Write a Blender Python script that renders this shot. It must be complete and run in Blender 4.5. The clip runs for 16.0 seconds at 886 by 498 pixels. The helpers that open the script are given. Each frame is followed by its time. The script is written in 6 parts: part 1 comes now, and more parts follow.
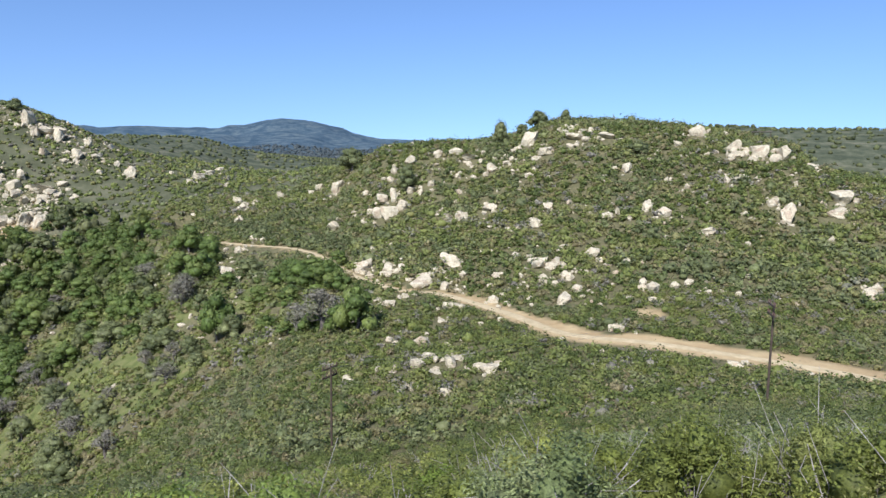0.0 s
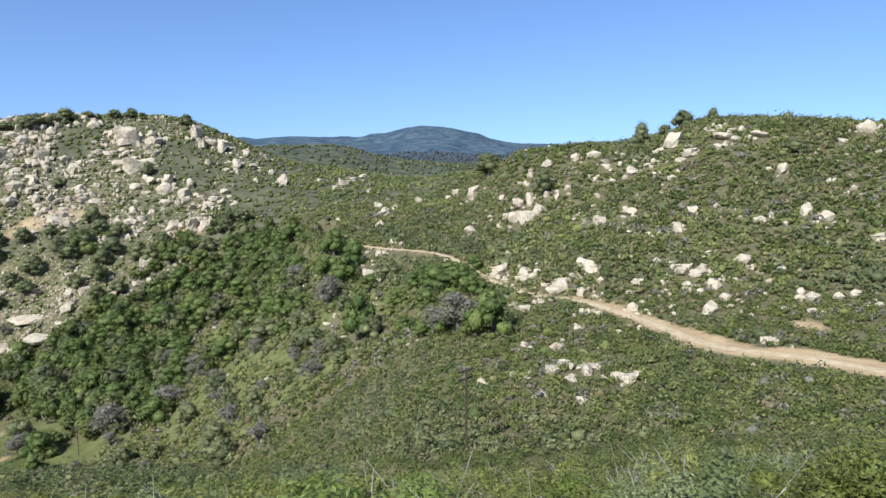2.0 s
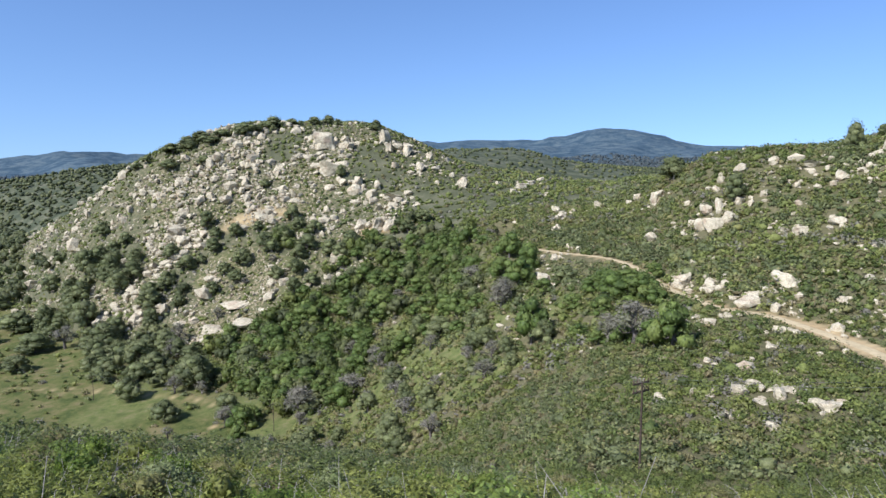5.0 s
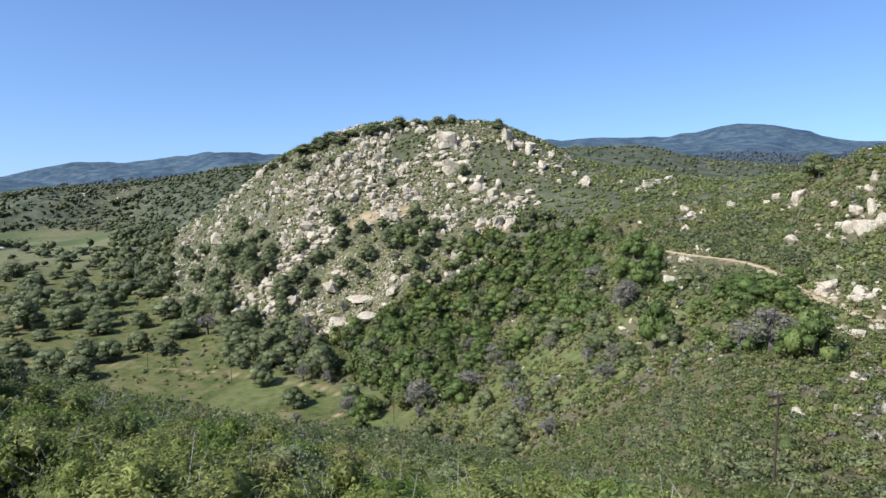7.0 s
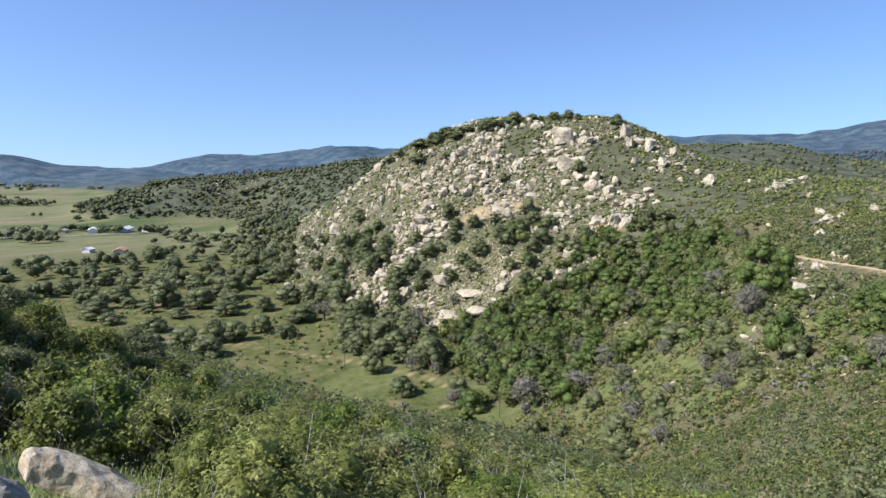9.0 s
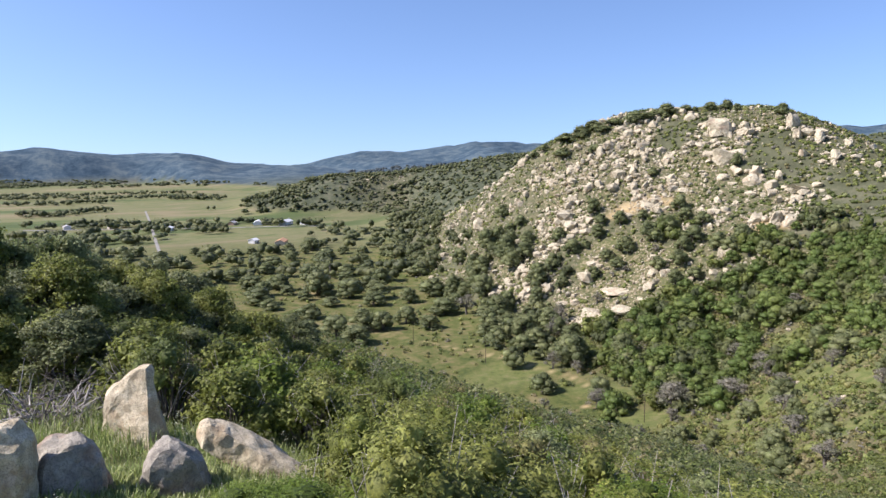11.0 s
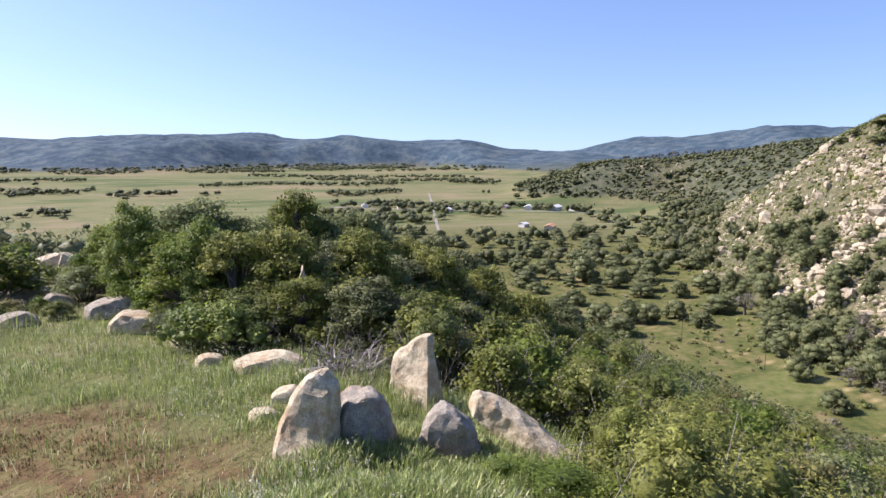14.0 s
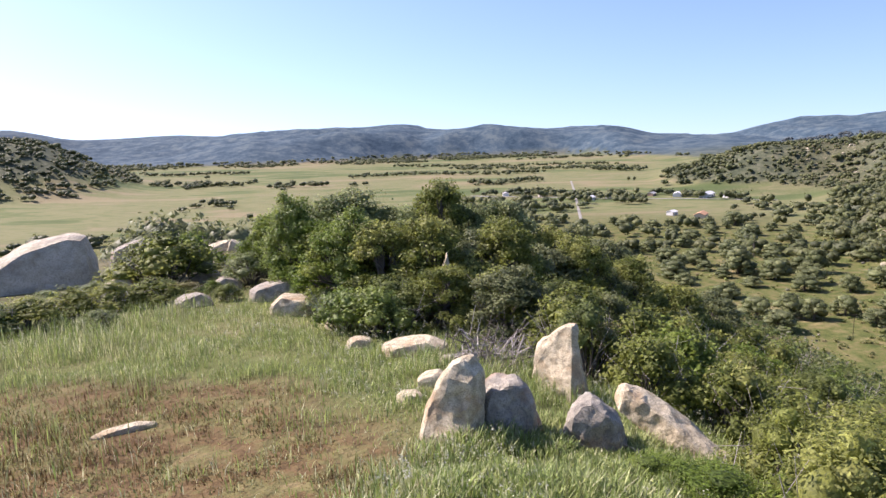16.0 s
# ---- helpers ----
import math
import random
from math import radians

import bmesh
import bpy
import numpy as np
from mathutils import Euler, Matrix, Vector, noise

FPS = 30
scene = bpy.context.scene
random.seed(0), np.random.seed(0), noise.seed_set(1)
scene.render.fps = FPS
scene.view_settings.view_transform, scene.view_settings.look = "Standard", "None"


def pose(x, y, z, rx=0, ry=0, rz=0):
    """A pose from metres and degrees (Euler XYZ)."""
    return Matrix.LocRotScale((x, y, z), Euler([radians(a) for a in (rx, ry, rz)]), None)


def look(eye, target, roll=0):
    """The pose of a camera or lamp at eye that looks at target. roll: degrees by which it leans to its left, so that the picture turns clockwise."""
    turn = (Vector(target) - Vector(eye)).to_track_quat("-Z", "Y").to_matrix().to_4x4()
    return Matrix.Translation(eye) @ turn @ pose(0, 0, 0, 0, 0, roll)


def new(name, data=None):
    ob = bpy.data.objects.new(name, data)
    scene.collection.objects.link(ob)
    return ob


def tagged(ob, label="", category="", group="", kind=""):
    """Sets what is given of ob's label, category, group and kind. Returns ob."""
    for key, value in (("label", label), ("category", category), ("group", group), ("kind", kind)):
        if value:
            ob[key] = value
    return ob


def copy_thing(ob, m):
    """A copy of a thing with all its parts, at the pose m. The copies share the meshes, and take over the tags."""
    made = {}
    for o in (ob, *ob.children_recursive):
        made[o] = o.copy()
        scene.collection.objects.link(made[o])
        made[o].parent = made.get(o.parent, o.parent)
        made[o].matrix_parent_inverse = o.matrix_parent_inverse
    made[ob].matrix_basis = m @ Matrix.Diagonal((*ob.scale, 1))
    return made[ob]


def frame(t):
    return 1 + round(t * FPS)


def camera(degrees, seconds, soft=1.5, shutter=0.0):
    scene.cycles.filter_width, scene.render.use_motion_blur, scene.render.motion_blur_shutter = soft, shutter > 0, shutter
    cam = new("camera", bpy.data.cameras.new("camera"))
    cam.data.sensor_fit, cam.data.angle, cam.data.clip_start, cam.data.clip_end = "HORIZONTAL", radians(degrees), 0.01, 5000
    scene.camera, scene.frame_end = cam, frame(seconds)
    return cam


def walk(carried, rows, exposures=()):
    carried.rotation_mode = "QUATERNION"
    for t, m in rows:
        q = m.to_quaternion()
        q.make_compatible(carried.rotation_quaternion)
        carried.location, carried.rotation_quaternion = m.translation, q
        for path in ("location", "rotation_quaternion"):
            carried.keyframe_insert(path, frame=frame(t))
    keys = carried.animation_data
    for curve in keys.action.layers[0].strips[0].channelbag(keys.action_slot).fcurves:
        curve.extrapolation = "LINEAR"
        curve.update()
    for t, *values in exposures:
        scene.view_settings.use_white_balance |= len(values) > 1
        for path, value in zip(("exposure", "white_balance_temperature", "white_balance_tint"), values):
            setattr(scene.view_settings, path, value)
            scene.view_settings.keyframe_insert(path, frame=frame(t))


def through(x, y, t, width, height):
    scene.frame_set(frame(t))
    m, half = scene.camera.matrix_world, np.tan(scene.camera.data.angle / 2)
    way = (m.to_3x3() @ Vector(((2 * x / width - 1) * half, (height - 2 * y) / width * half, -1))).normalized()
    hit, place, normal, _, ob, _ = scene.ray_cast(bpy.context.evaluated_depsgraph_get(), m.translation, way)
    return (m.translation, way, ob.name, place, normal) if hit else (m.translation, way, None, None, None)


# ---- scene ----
cam = camera(66.2, 16.0, soft=1.5)
# seconds, eye, bearing to the left of +y, pitch, lean
PATH = [
    (0, (-0.000, 0.170, 1.700), 0.00, -7.28, 0.65),
    (0.5, (-0.008, 0.170, 1.700), 2.82, -7.15, -0.09),
    (1, (-0.018, 0.169, 1.700), 5.92, -7.11, -0.12),
    (1.5, (-0.026, 0.168, 1.700), 8.94, -7.07, -0.22),
    (2, (-0.034, 0.167, 1.700), 11.46, -6.93, -0.31),
    (2.5, (-0.041, 0.165, 1.700), 13.89, -6.75, -0.40),
    (3, (-0.047, 0.163, 1.700), 16.16, -6.74, -0.23),
    (3.5, (-0.054, 0.161, 1.700), 18.41, -6.74, -0.12),
    (4, (-0.061, 0.159, 1.700), 20.91, -6.69, -0.11),
    (6.5, (-0.095, 0.141, 1.700), 34.11, -6.63, -0.15),
    (7, (-0.101, 0.137, 1.700), 36.43, -6.70, -0.23),
    (7.5, (-0.106, 0.133, 1.700), 38.64, -6.85, -0.14),
    (8, (-0.112, 0.128, 1.700), 41.04, -6.90, 0.02),
    (10.5, (-0.138, 0.099, 1.700), 54.41, -7.51, 0.51),
    (11, (-0.144, 0.090, 1.700), 57.93, -7.56, 0.02),
    (11.5, (-0.149, 0.082, 1.700), 61.29, -7.78, -0.23),
    (12, (-0.154, 0.073, 1.700), 64.69, -8.03, -0.08),
    (12.5, (-0.158, 0.063, 1.700), 68.40, -8.38, -0.02),
    (13, (-0.162, 0.051, 1.700), 72.50, -8.46, 0.43),
    (13.5, (-0.166, 0.039, 1.700), 76.89, -8.66, 0.24),
    (14, (-0.168, 0.028, 1.700), 80.41, -8.72, -0.04),
    (14.5, (-0.169, 0.018, 1.700), 83.93, -8.94, -0.35),
    (15, (-0.170, 0.008, 1.700), 87.27, -9.08, -0.87),
    (15.5, (-0.170, -0.000, 1.700), 90.09, -9.21, -1.15),
    (16, (-0.170, -0.007, 1.700), 92.40, -9.51, -1.64),
]


def aimed(eye, bearing, pitch, lean):
    b, p = radians(bearing), radians(pitch)
    way = Vector((-math.sin(b) * math.cos(p), math.cos(b) * math.cos(p), math.sin(p)))
    return look(eye, Vector(eye) + way, lean)


walk(cam, [(t, aimed(eye, b, p, lean)) for t, eye, b, p, lean in PATH],
     exposures=[(0.0, 0.47, 5800, 14), (7.0, 0.45, 5720, 14), (11.0, 0.66, 6220, 20), (14.0, 0.76, 6350, 25), (16.0, 0.94, 6550, 27)])

# ---- light ----
SUN_BEARING, SUN_HEIGHT = 157.0, 43.0
world = bpy.data.worlds.new("world")
scene.world = world
world.use_nodes = True
wn = world.node_tree.nodes
sky = wn.new("ShaderNodeTexSky")
sky.sky_type = "NISHITA"
sky.sun_disc = False
sky.sun_elevation = radians(SUN_HEIGHT)
sky.sun_rotation = radians(-SUN_BEARING)
sky.altitude = 900.0
sky.air_density, sky.dust_density, sky.ozone_density = 1.0, 1.6, 5.0
wn["Background"].inputs["Strength"].default_value = 0.122
world.node_tree.links.new(sky.outputs[0], wn["Background"].inputs["Color"])
# the air is clear down to the hills: the pale band lies below them
way = wn.new("ShaderNodeTexCoord")
lift = wn.new("ShaderNodeMapping")
lift.inputs["Location"].default_value = (0, 0, 0.08)
lift.inputs["Scale"].default_value = (1, 1, 0.93)
world.node_tree.links.new(way.outputs["Generated"], lift.inputs["Vector"])
world.node_tree.links.new(lift.outputs[0], sky.inputs["Vector"])
sun_data = bpy.data.lights.new("sun", "SUN")
sun_data.energy, sun_data.angle, sun_data.color = 5.0, radians(0.5), (1.0, 0.95, 0.87)
sun = new("sun", sun_data)
b, h = radians(SUN_BEARING), radians(SUN_HEIGHT)
sun.matrix_world = look(Vector((-math.sin(b) * math.cos(h), math.cos(b) * math.cos(h), math.sin(h))) * 50, (0, 0, 0))
# ---- lie of the land ----
# Lines of the land round the knoll: bearing to the left of +y in degrees, distance, height, in metres.
LINES = [
    # the knoll's top
    [(0, 2.0, 0.0), (180, 2.0, 0.0)],
    # its shoulder
    [(-34, 6, -1.2), (-10, 6, -1.7), (9, 6, -2.3), (36, 6, -2.3), (54, 6, -2.0), (70, 6, -1.25), (82, 5.6, -0.95), (95, 5.4, -0.8), (125, 5.5, -0.85), (180, 6, -0.3), (270, 6, -0.4)],
    [(-34, 10, -2.6), (-10, 10, -3.4), (9, 10, -4.1), (36, 10, -4.0), (54, 10, -3.3), (70, 9.5, -2.3), (82, 9, -1.6), (95, 9, -1.35), (125, 9, -1.3), (180, 10, -0.6), (270, 10, -1.4)],
    [(-34, 18, -5.2), (-10, 18, -6.4), (9, 18, -7.6), (36, 18, -7.3), (54, 18, -5.9), (70, 17, -4.0), (82, 15, -2.6), (95, 15, -2.0), (102, 17, -2.0), (108, 23, -2.1), (116, 25, -2.1), (126, 26, -2.2), (180, 20, -1.0), (270, 18, -3.6)],
    # the slope below
    [(-34, 45, -12.8), (-20, 50, -17), (-10, 55, -21.5), (4, 60, -25), (12, 58, -25.5), (21, 38, -16.6), (30, 38, -15.8), (36.5, 38, -14.9), (45, 38, -13.9), (54, 38, -12.7), (61, 38, -11.0), (70, 38, -8.9), (76, 38, -9.5), (82, 44, -14), (95, 45, -12), (110, 50, -12), (125, 52, -13), (180, 60, -9), (270, 50, -9)],
    # benches and canyon floor
    [(-34, 72, -19), (-20, 76, -22.5), (-10, 82, -24.2), (0, 92, -25.2), (6, 100, -26.5), (12, 110, -30), (20, 130, -42), (28, 150, -55), (36, 190, -72), (45, 210, -77), (54, 200, -78), (70, 190, -77), (82, 190, -76), (95, 200, -76), (110, 240, -78), (125, 260, -79), (180, 200, -38), (270, 110, -22)],
    # the track's level and the hills' feet
    [(-34, 96, -24), (-24, 98.7, -24), (-10.5, 103, -24), (-5.7, 115, -24), (0, 131, -24), (4, 136, -24), (7.8, 155, -24), (12.5, 203, -24), (16.5, 215, -24), (20, 233, -24.5), (26, 235, -45), (31, 238, -58), (36, 250, -67.6), (45, 287, -70), (54, 330, -75), (58, 400, -77), (66, 450, -79), (95, 500, -80), (125, 520, -81), (180, 400, -42), (270, 180, -26)],
    # halfway up the hills
    [(-34, 150, -19.4), (-20, 165, -11.5), (-10, 175, -10.5), (0, 185, -13.5), (4, 190, -14.9), (10, 240, -17), (20, 310, -14.5), (28, 335, -20), (36, 355, -21), (45, 372, -26), (54, 405, -46), (58, 490, -66), (66, 700, -80.5), (95, 800, -81.5), (125, 800, -82), (180, 700, -40), (270, 300, -20)],
    # ridge line
    [(-34, 225, -3.0), (-28.3, 235, 1.2), (-26.8, 240, 7), (-20.4, 255, 13.6), (-14.4, 262, 17.2), (-9.9, 262, 17.5), (-6.7, 258, 12.5), (-3.5, 252, 9.6), (1.2, 250, 8.0), (4.5, 255, 6.3), (6.8, 275, 1.7), (10.5, 340, -2.2), (14, 400, -5.0), (15.9, 410, -4.5), (19.6, 420, -0.6), (24, 430, 4.7), (28.2, 440, 19), (31.9, 455, 30), (36.1, 462, 34), (39.4, 462, 32.4), (43.1, 458, 29.5), (46.8, 455, 19.4), (49.6, 460, 10.4), (53.2, 475, -14), (57.1, 560, -42), (62, 800, -76), (66, 900, -81), (95, 1100, -82.5), (112, 1100, -83), (118, 950, -82), (126, 950, -81), (180, 1000, -42), (270, 420, -5)],
    # behind the ridges
    [(-34, 480, -40), (-10, 420, -12), (4, 420, -22), (14, 620, -40), (30, 600, -5), (45, 600, -20), (54, 680, -62), (62, 1000, -72), (70, 1000, -80), (95, 1500, -84), (112, 1450, -84), (118, 1150, -80), (126, 1120, -78), (180, 1500, -45), (270, 700, -20)],
    # the second rank of hills
    [(-34, 950, 43), (-26.7, 950, 44), (-20.8, 980, 50), (-10, 1000, 35), (2, 1000, 10), (8, 1000, -2), (12.3, 1050, 6), (16.3, 1100, 16), (20.5, 1080, 32), (24.5, 1020, 31), (28, 1000, 26), (36, 1000, 10), (46, 1150, 10), (52.5, 1150, 4), (58, 1150, -14), (62, 1150, -24), (66.6, 1120, -26), (72, 1150, -61), (76, 1250, -81.5), (86, 1900, -84), (100, 2000, -84), (115, 1950, -81), (118.9, 1500, -46), (119.8, 1500, -29), (121.8, 1500, -2), (123.2, 1500, 8), (125, 1500, 11), (135, 1500, 6), (180, 2000, -45), (270, 1200, 20)],
    # the far edge of the plain
    [(-34, 2200, 40), (-10, 2200, 30), (10, 1900, 10), (20, 1900, 15), (30, 1900, 10), (50, 1900, -22), (62, 1800, -60), (70, 1700, -79), (75, 2000, -84), (83, 2600, -83), (95, 2600, -84), (105, 2300, -83), (115, 2300, -78), (122, 2500, -72), (130, 2600, -60), (180, 2600, -50), (270, 2400, 20)],
    # front range
    [(-34, 3200, 60), (-10, 3200, 60), (10, 2600, 60), (18, 2600, 52), (27, 2600, 58), (50, 2600, 20), (58, 2600, -12), (67.6, 2800, -36), (72.9, 2800, -36), (75.4, 2800, -28), (77.6, 2800, 2), (79.4, 2800, 14), (84.4, 2800, 6), (88.6, 2800, 27), (91.8, 2800, 17), (94.2, 2800, -12), (97, 2800, 12), (100.7, 2800, 18), (104.3, 2800, 14), (107.4, 2800, 14), (109.7, 2800, -14), (111.8, 2800, -36), (114, 2900, -46), (120, 3100, -46), (130, 3100, -20), (180, 3300, 0), (270, 3200, 60)],
    # skyline
    [(-34, 4100, 120), (-10, 4100, 130), (4.5, 4000, 112), (10.1, 4000, 200), (13.2, 4000, 226), (16.7, 4000, 178), (21.7, 4000, 168), (27.5, 4000, 155), (40, 4000, 120), (50, 4000, 80), (55, 4000, 92), (57, 4000, 72), (61.4, 4000, 34), (63.3, 4000, 46), (67, 4000, 8), (70, 4000, -40), (74.6, 4100, -34), (78.4, 4100, 14), (85, 4100, 16), (88.2, 4100, 34), (91, 4100, 20), (95.6, 4200, 62), (99, 4200, 50), (103.4, 4200, 50), (109.6, 4300, 30), (113.8, 4300, 42), (119.6, 4300, 28), (124.8, 4200, 88), (135, 4200, 90), (180, 4200, 40), (270, 4200, 120)],
    [(0, 4900, -60), (180, 4900, -60)],
]


def slopes(X, Y):
    """Monotone tangents along the last axis."""
    d = np.diff(Y) / np.diff(X)
    m = np.zeros_like(Y)
    a, b = d[..., :-1], d[..., 1:]
    m[..., 1:-1] = np.where(a * b > 0, 2 * a * b / np.where(np.abs(a + b) < 1e-9, 1e-9, a + b), 0.0)
    m[..., 0], m[..., -1] = d[..., 0], d[..., -1]
    return m


def hermite(x, x0, x1, y0, y1, m0, m1):
    w = x1 - x0
    s = np.clip((x - x0) / w, 0, 1)
    return (y0 * (1 + 2 * s) * (1 - s) ** 2 + m0 * w * s * (1 - s) ** 2 + y1 * s * s * (3 - 2 * s) + m1 * w * s * s * (s - 1))


def round_line(line, bearing):
    """Log distance and height of a line of the land at bearings."""
    out = []
    a = np.array([p[0] % 360 for p in line], float)
    order = np.argsort(a)
    a = a[order]
    a = np.concatenate([a - 360, a, a + 360])
    for col in (np.log([p[1] for p in line]), np.array([p[2] for p in line], float)):
        v = np.tile(np.asarray(col)[order], 3)
        m = slopes(a, v)
        k = np.clip(np.searchsorted(a, bearing, "right") - 1, 0, len(a) - 2)
        out.append(hermite(bearing, a[k], a[k + 1], v[k], v[k + 1], m[k], m[k + 1]))
    return out


def hashed(i, j, seed):
    n = (i.astype(np.int64) * 374761393 + j.astype(np.int64) * 668265263 + seed * 144269) & 0x7FFFFFFF
    n = ((n ^ (n >> 13)) * 1274126177) & 0x7FFFFFFF
    return ((n ^ (n >> 16)) & 0xFFFF) / 65535.0


def waves(x, y, size, seed=0, octaves=3):
    """Fractal value noise between -1 and 1, with features of the given size in metres."""
    total, amp, norm = 0.0, 1.0, 0.0
    for o in range(octaves):
        u, v = x / size * 2**o + 17.3 * o, y / size * 2**o - 9.1 * o
        i, j = np.floor(u), np.floor(v)
        s, t = u - i, v - j
        s, t = s * s * (3 - 2 * s), t * t * (3 - 2 * t)
        c = [hashed(i + p, j + q, seed + o) for p in (0, 1) for q in (0, 1)]
        total = total + amp * ((c[0] * (1 - t) + c[1] * t) * (1 - s) + (c[2] * (1 - t) + c[3] * t) * s - 0.5) * 2
        norm += amp
        amp *= 0.5
    return total / norm


def step(a, b, x):
    s = np.clip((x - a) / (b - a), 0, 1)
    return s * s * (3 - 2 * s)


def polar(x, y):
    return np.degrees(np.arctan2(-x, y)) % 360, np.hypot(x, y)


def spot(bearing, r):
    b = np.radians(bearing)
    return -r * np.sin(b), r * np.cos(b)


# The dirt track: bearing, distance and height of its middle line.
TRACK = [(-60, 100, -24), (-45, 95, -24), (-34, 96, -24), (-29.8, 97, -24), (-23.9, 98.7, -24), (-17.4, 101, -24), (-10.5, 103, -24), (-5.7, 115, -24),
         (0, 131, -24), (4, 136, -24), (7.8, 155, -24), (10, 182, -24), (12.5, 203, -24), (16.5, 215, -24), (20, 233, -24.3), (21.5, 250, -25), (21, 275, -26)]


def drawn(knots, per=8):
    """A smooth line through knots (rows of x, y, z)."""
    k = np.asarray(knots, float)
    u = np.arange(len(k), dtype=float)
    m = np.gradient(k, axis=0)
    s = np.linspace(0, len(k) - 1, (len(k) - 1) * per + 1)
    i = np.clip(s.astype(int), 0, len(k) - 2)
    s = s[:, None]
    return hermite(s, u[i][:, None], u[i + 1][:, None], k[i], k[i + 1], m[i], m[i + 1])


track = drawn([(*spot(b, r), z) for b, r, z in TRACK])


def off_line(x, y, line):
    """Distance to a line, and the line's height there."""
    best, high = np.full(x.shape, 1e9), np.zeros(x.shape)
    for p, q in zip(line[:-1], line[1:]):
        w = q[:2] - p[:2]
        s = np.clip(((x - p[0]) * w[0] + (y - p[1]) * w[1]) / max(w @ w, 1e-9), 0, 1)
        d = np.hypot(x - p[0] - s * w[0], y - p[1] - s * w[1])
        near = d < best
        best, high = np.where(near, d, best), np.where(near, p[2] + s * (q[2] - p[2]), high)
    return best, high


def ground(x, y):
    x, y = np.atleast_1d(np.asarray(x, float)), np.atleast_1d(np.asarray(y, float))
    bearing, r = polar(x, y)
    cols = [round_line(line, bearing) for line in LINES]
    U, Z = np.stack([c[0] for c in cols], -1), np.stack([c[1] for c in cols], -1)
    u = np.log(np.maximum(r, 0.3))
    k = np.clip((U < u[:, None]).sum(1) - 1, 0, len(LINES) - 2)
    M = slopes(U, Z)
    i = np.arange(len(x))
    z = hermite(u, U[i, k], U[i, k + 1], Z[i, k], Z[i, k + 1], M[i, k], M[i, k + 1])
    z = z + 0.05 * waves(x, y, 1.6, 1) * step(2, 5, r)
    z = z + 0.45 * waves(x, y, 9, 2) * step(18, 70, r) * (1 - step(900, 1500, r))
    hills = step(60, 150, r) * (1 - step(1300, 1700, r)) * step(-78, -68, z)
    z = z + 1.6 * waves(x, y, 34, 3) * hills
    z = z + 3.0 * waves(x, y, 160, 4) * step(500, 900, r) * step(-78, -66, z)
    ridged = 1 - 2 * np.abs(waves(x, y, 380, 5, 4))
    z = z + 34.0 * (ridged - 0.62) * step(2100, 2900, r) * (1 - step(3700, 4000, r)) * step(-80, -50, z)
    z = z + 4.0 * waves(x, y, 150, 6, 3) * step(2100, 2600, r) * step(-80, -50, z)
    z = z + 3.5 * waves(x, y, 260, 7) * step(650, 1000, r) * step(98, 108, np.where(bearing > 200, 0, bearing)) * (1 - step(2200, 2500, r))
    close = (r > 60) & (r < 330)
    if close.any():
        d, h = off_line(x[close], y[close], track)
        w = 1 - step(2.6, 7.0, d)
        z[close] = z[close] * (1 - w) + h * w
    return z


# ---- materials ----
def mat(name, rough=0.9):
    m = bpy.data.materials.new(name)
    m.use_nodes = True
    t = m.node_tree
    p = t.nodes["Principled BSDF"]
    p.inputs["Roughness"].default_value = rough
    p.inputs["Specular IOR Level"].default_value = 0.25
    return m, t, p


def node(t, kind, **values):
    n = t.nodes.new(kind)
    for k, v in values.items():
        n.inputs[k].default_value = v
    return n


def coords(t, jitter=True):
    """Object coordinates, shifted from thing to thing."""
    c = t.nodes.new("ShaderNodeTexCoord")
    if not jitter:
        return c.outputs["Object"]
    o = t.nodes.new("ShaderNodeObjectInfo")
    a = t.nodes.new("ShaderNodeVectorMath")
    a.operation = "MULTIPLY_ADD"
    t.links.new(o.outputs["Random"], a.inputs[0])
    a.inputs[1].default_value = (37.0, 53.0, 71.0)
    t.links.new(c.outputs["Object"], a.inputs[2])
    return a.outputs[0]


def grain(t, where, scale, detail=5.0, rough=0.6):
    n = node(t, "ShaderNodeTexNoise", Scale=scale, Detail=detail, Roughness=rough)
    t.links.new(where, n.inputs["Vector"])
    return n.outputs["Fac"]


def ramp(t, fac, stops):
    r = t.nodes.new("ShaderNodeValToRGB")
    e = r.color_ramp.elements
    while len(e) < len(stops):
        e.new(0.5)
    for el, (at, col) in zip(e, stops):
        el.position, el.color = at, (*col, 1)
    t.links.new(fac, r.inputs["Fac"])
    return r.outputs["Color"]


def mix(t, fac, a, b, how="MIX"):
    n = t.nodes.new("ShaderNodeMix")
    n.data_type, n.blend_type = "RGBA", how
    for sock, v in ((n.inputs[0], fac), (n.inputs[6], a), (n.inputs[7], b)):
        if isinstance(v, (int, float)):
            sock.default_value = v
        elif isinstance(v, tuple):
            sock.default_value = (*v, 1)
        else:
            t.links.new(v, sock)
    return n.outputs[2]


def maths(t, how, a, b=0.5):
    n = t.nodes.new("ShaderNodeMath")
    n.operation = how
    for sock, v in zip(n.inputs, (a, b)):
        if isinstance(v, (int, float)):
            sock.default_value = v
        else:
            t.links.new(v, sock)
    return n.outputs[0]


def attr(t, name):
    a = t.nodes.new("ShaderNodeAttribute")
    a.attribute_name = name
    return a.outputs["Fac"]


def bump(t, p, height, strength, distance):
    b = node(t, "ShaderNodeBump", Strength=strength, Distance=distance)
    t.links.new(height, b.inputs["Height"])
    t.links.new(b.outputs[0], p.inputs["Normal"])


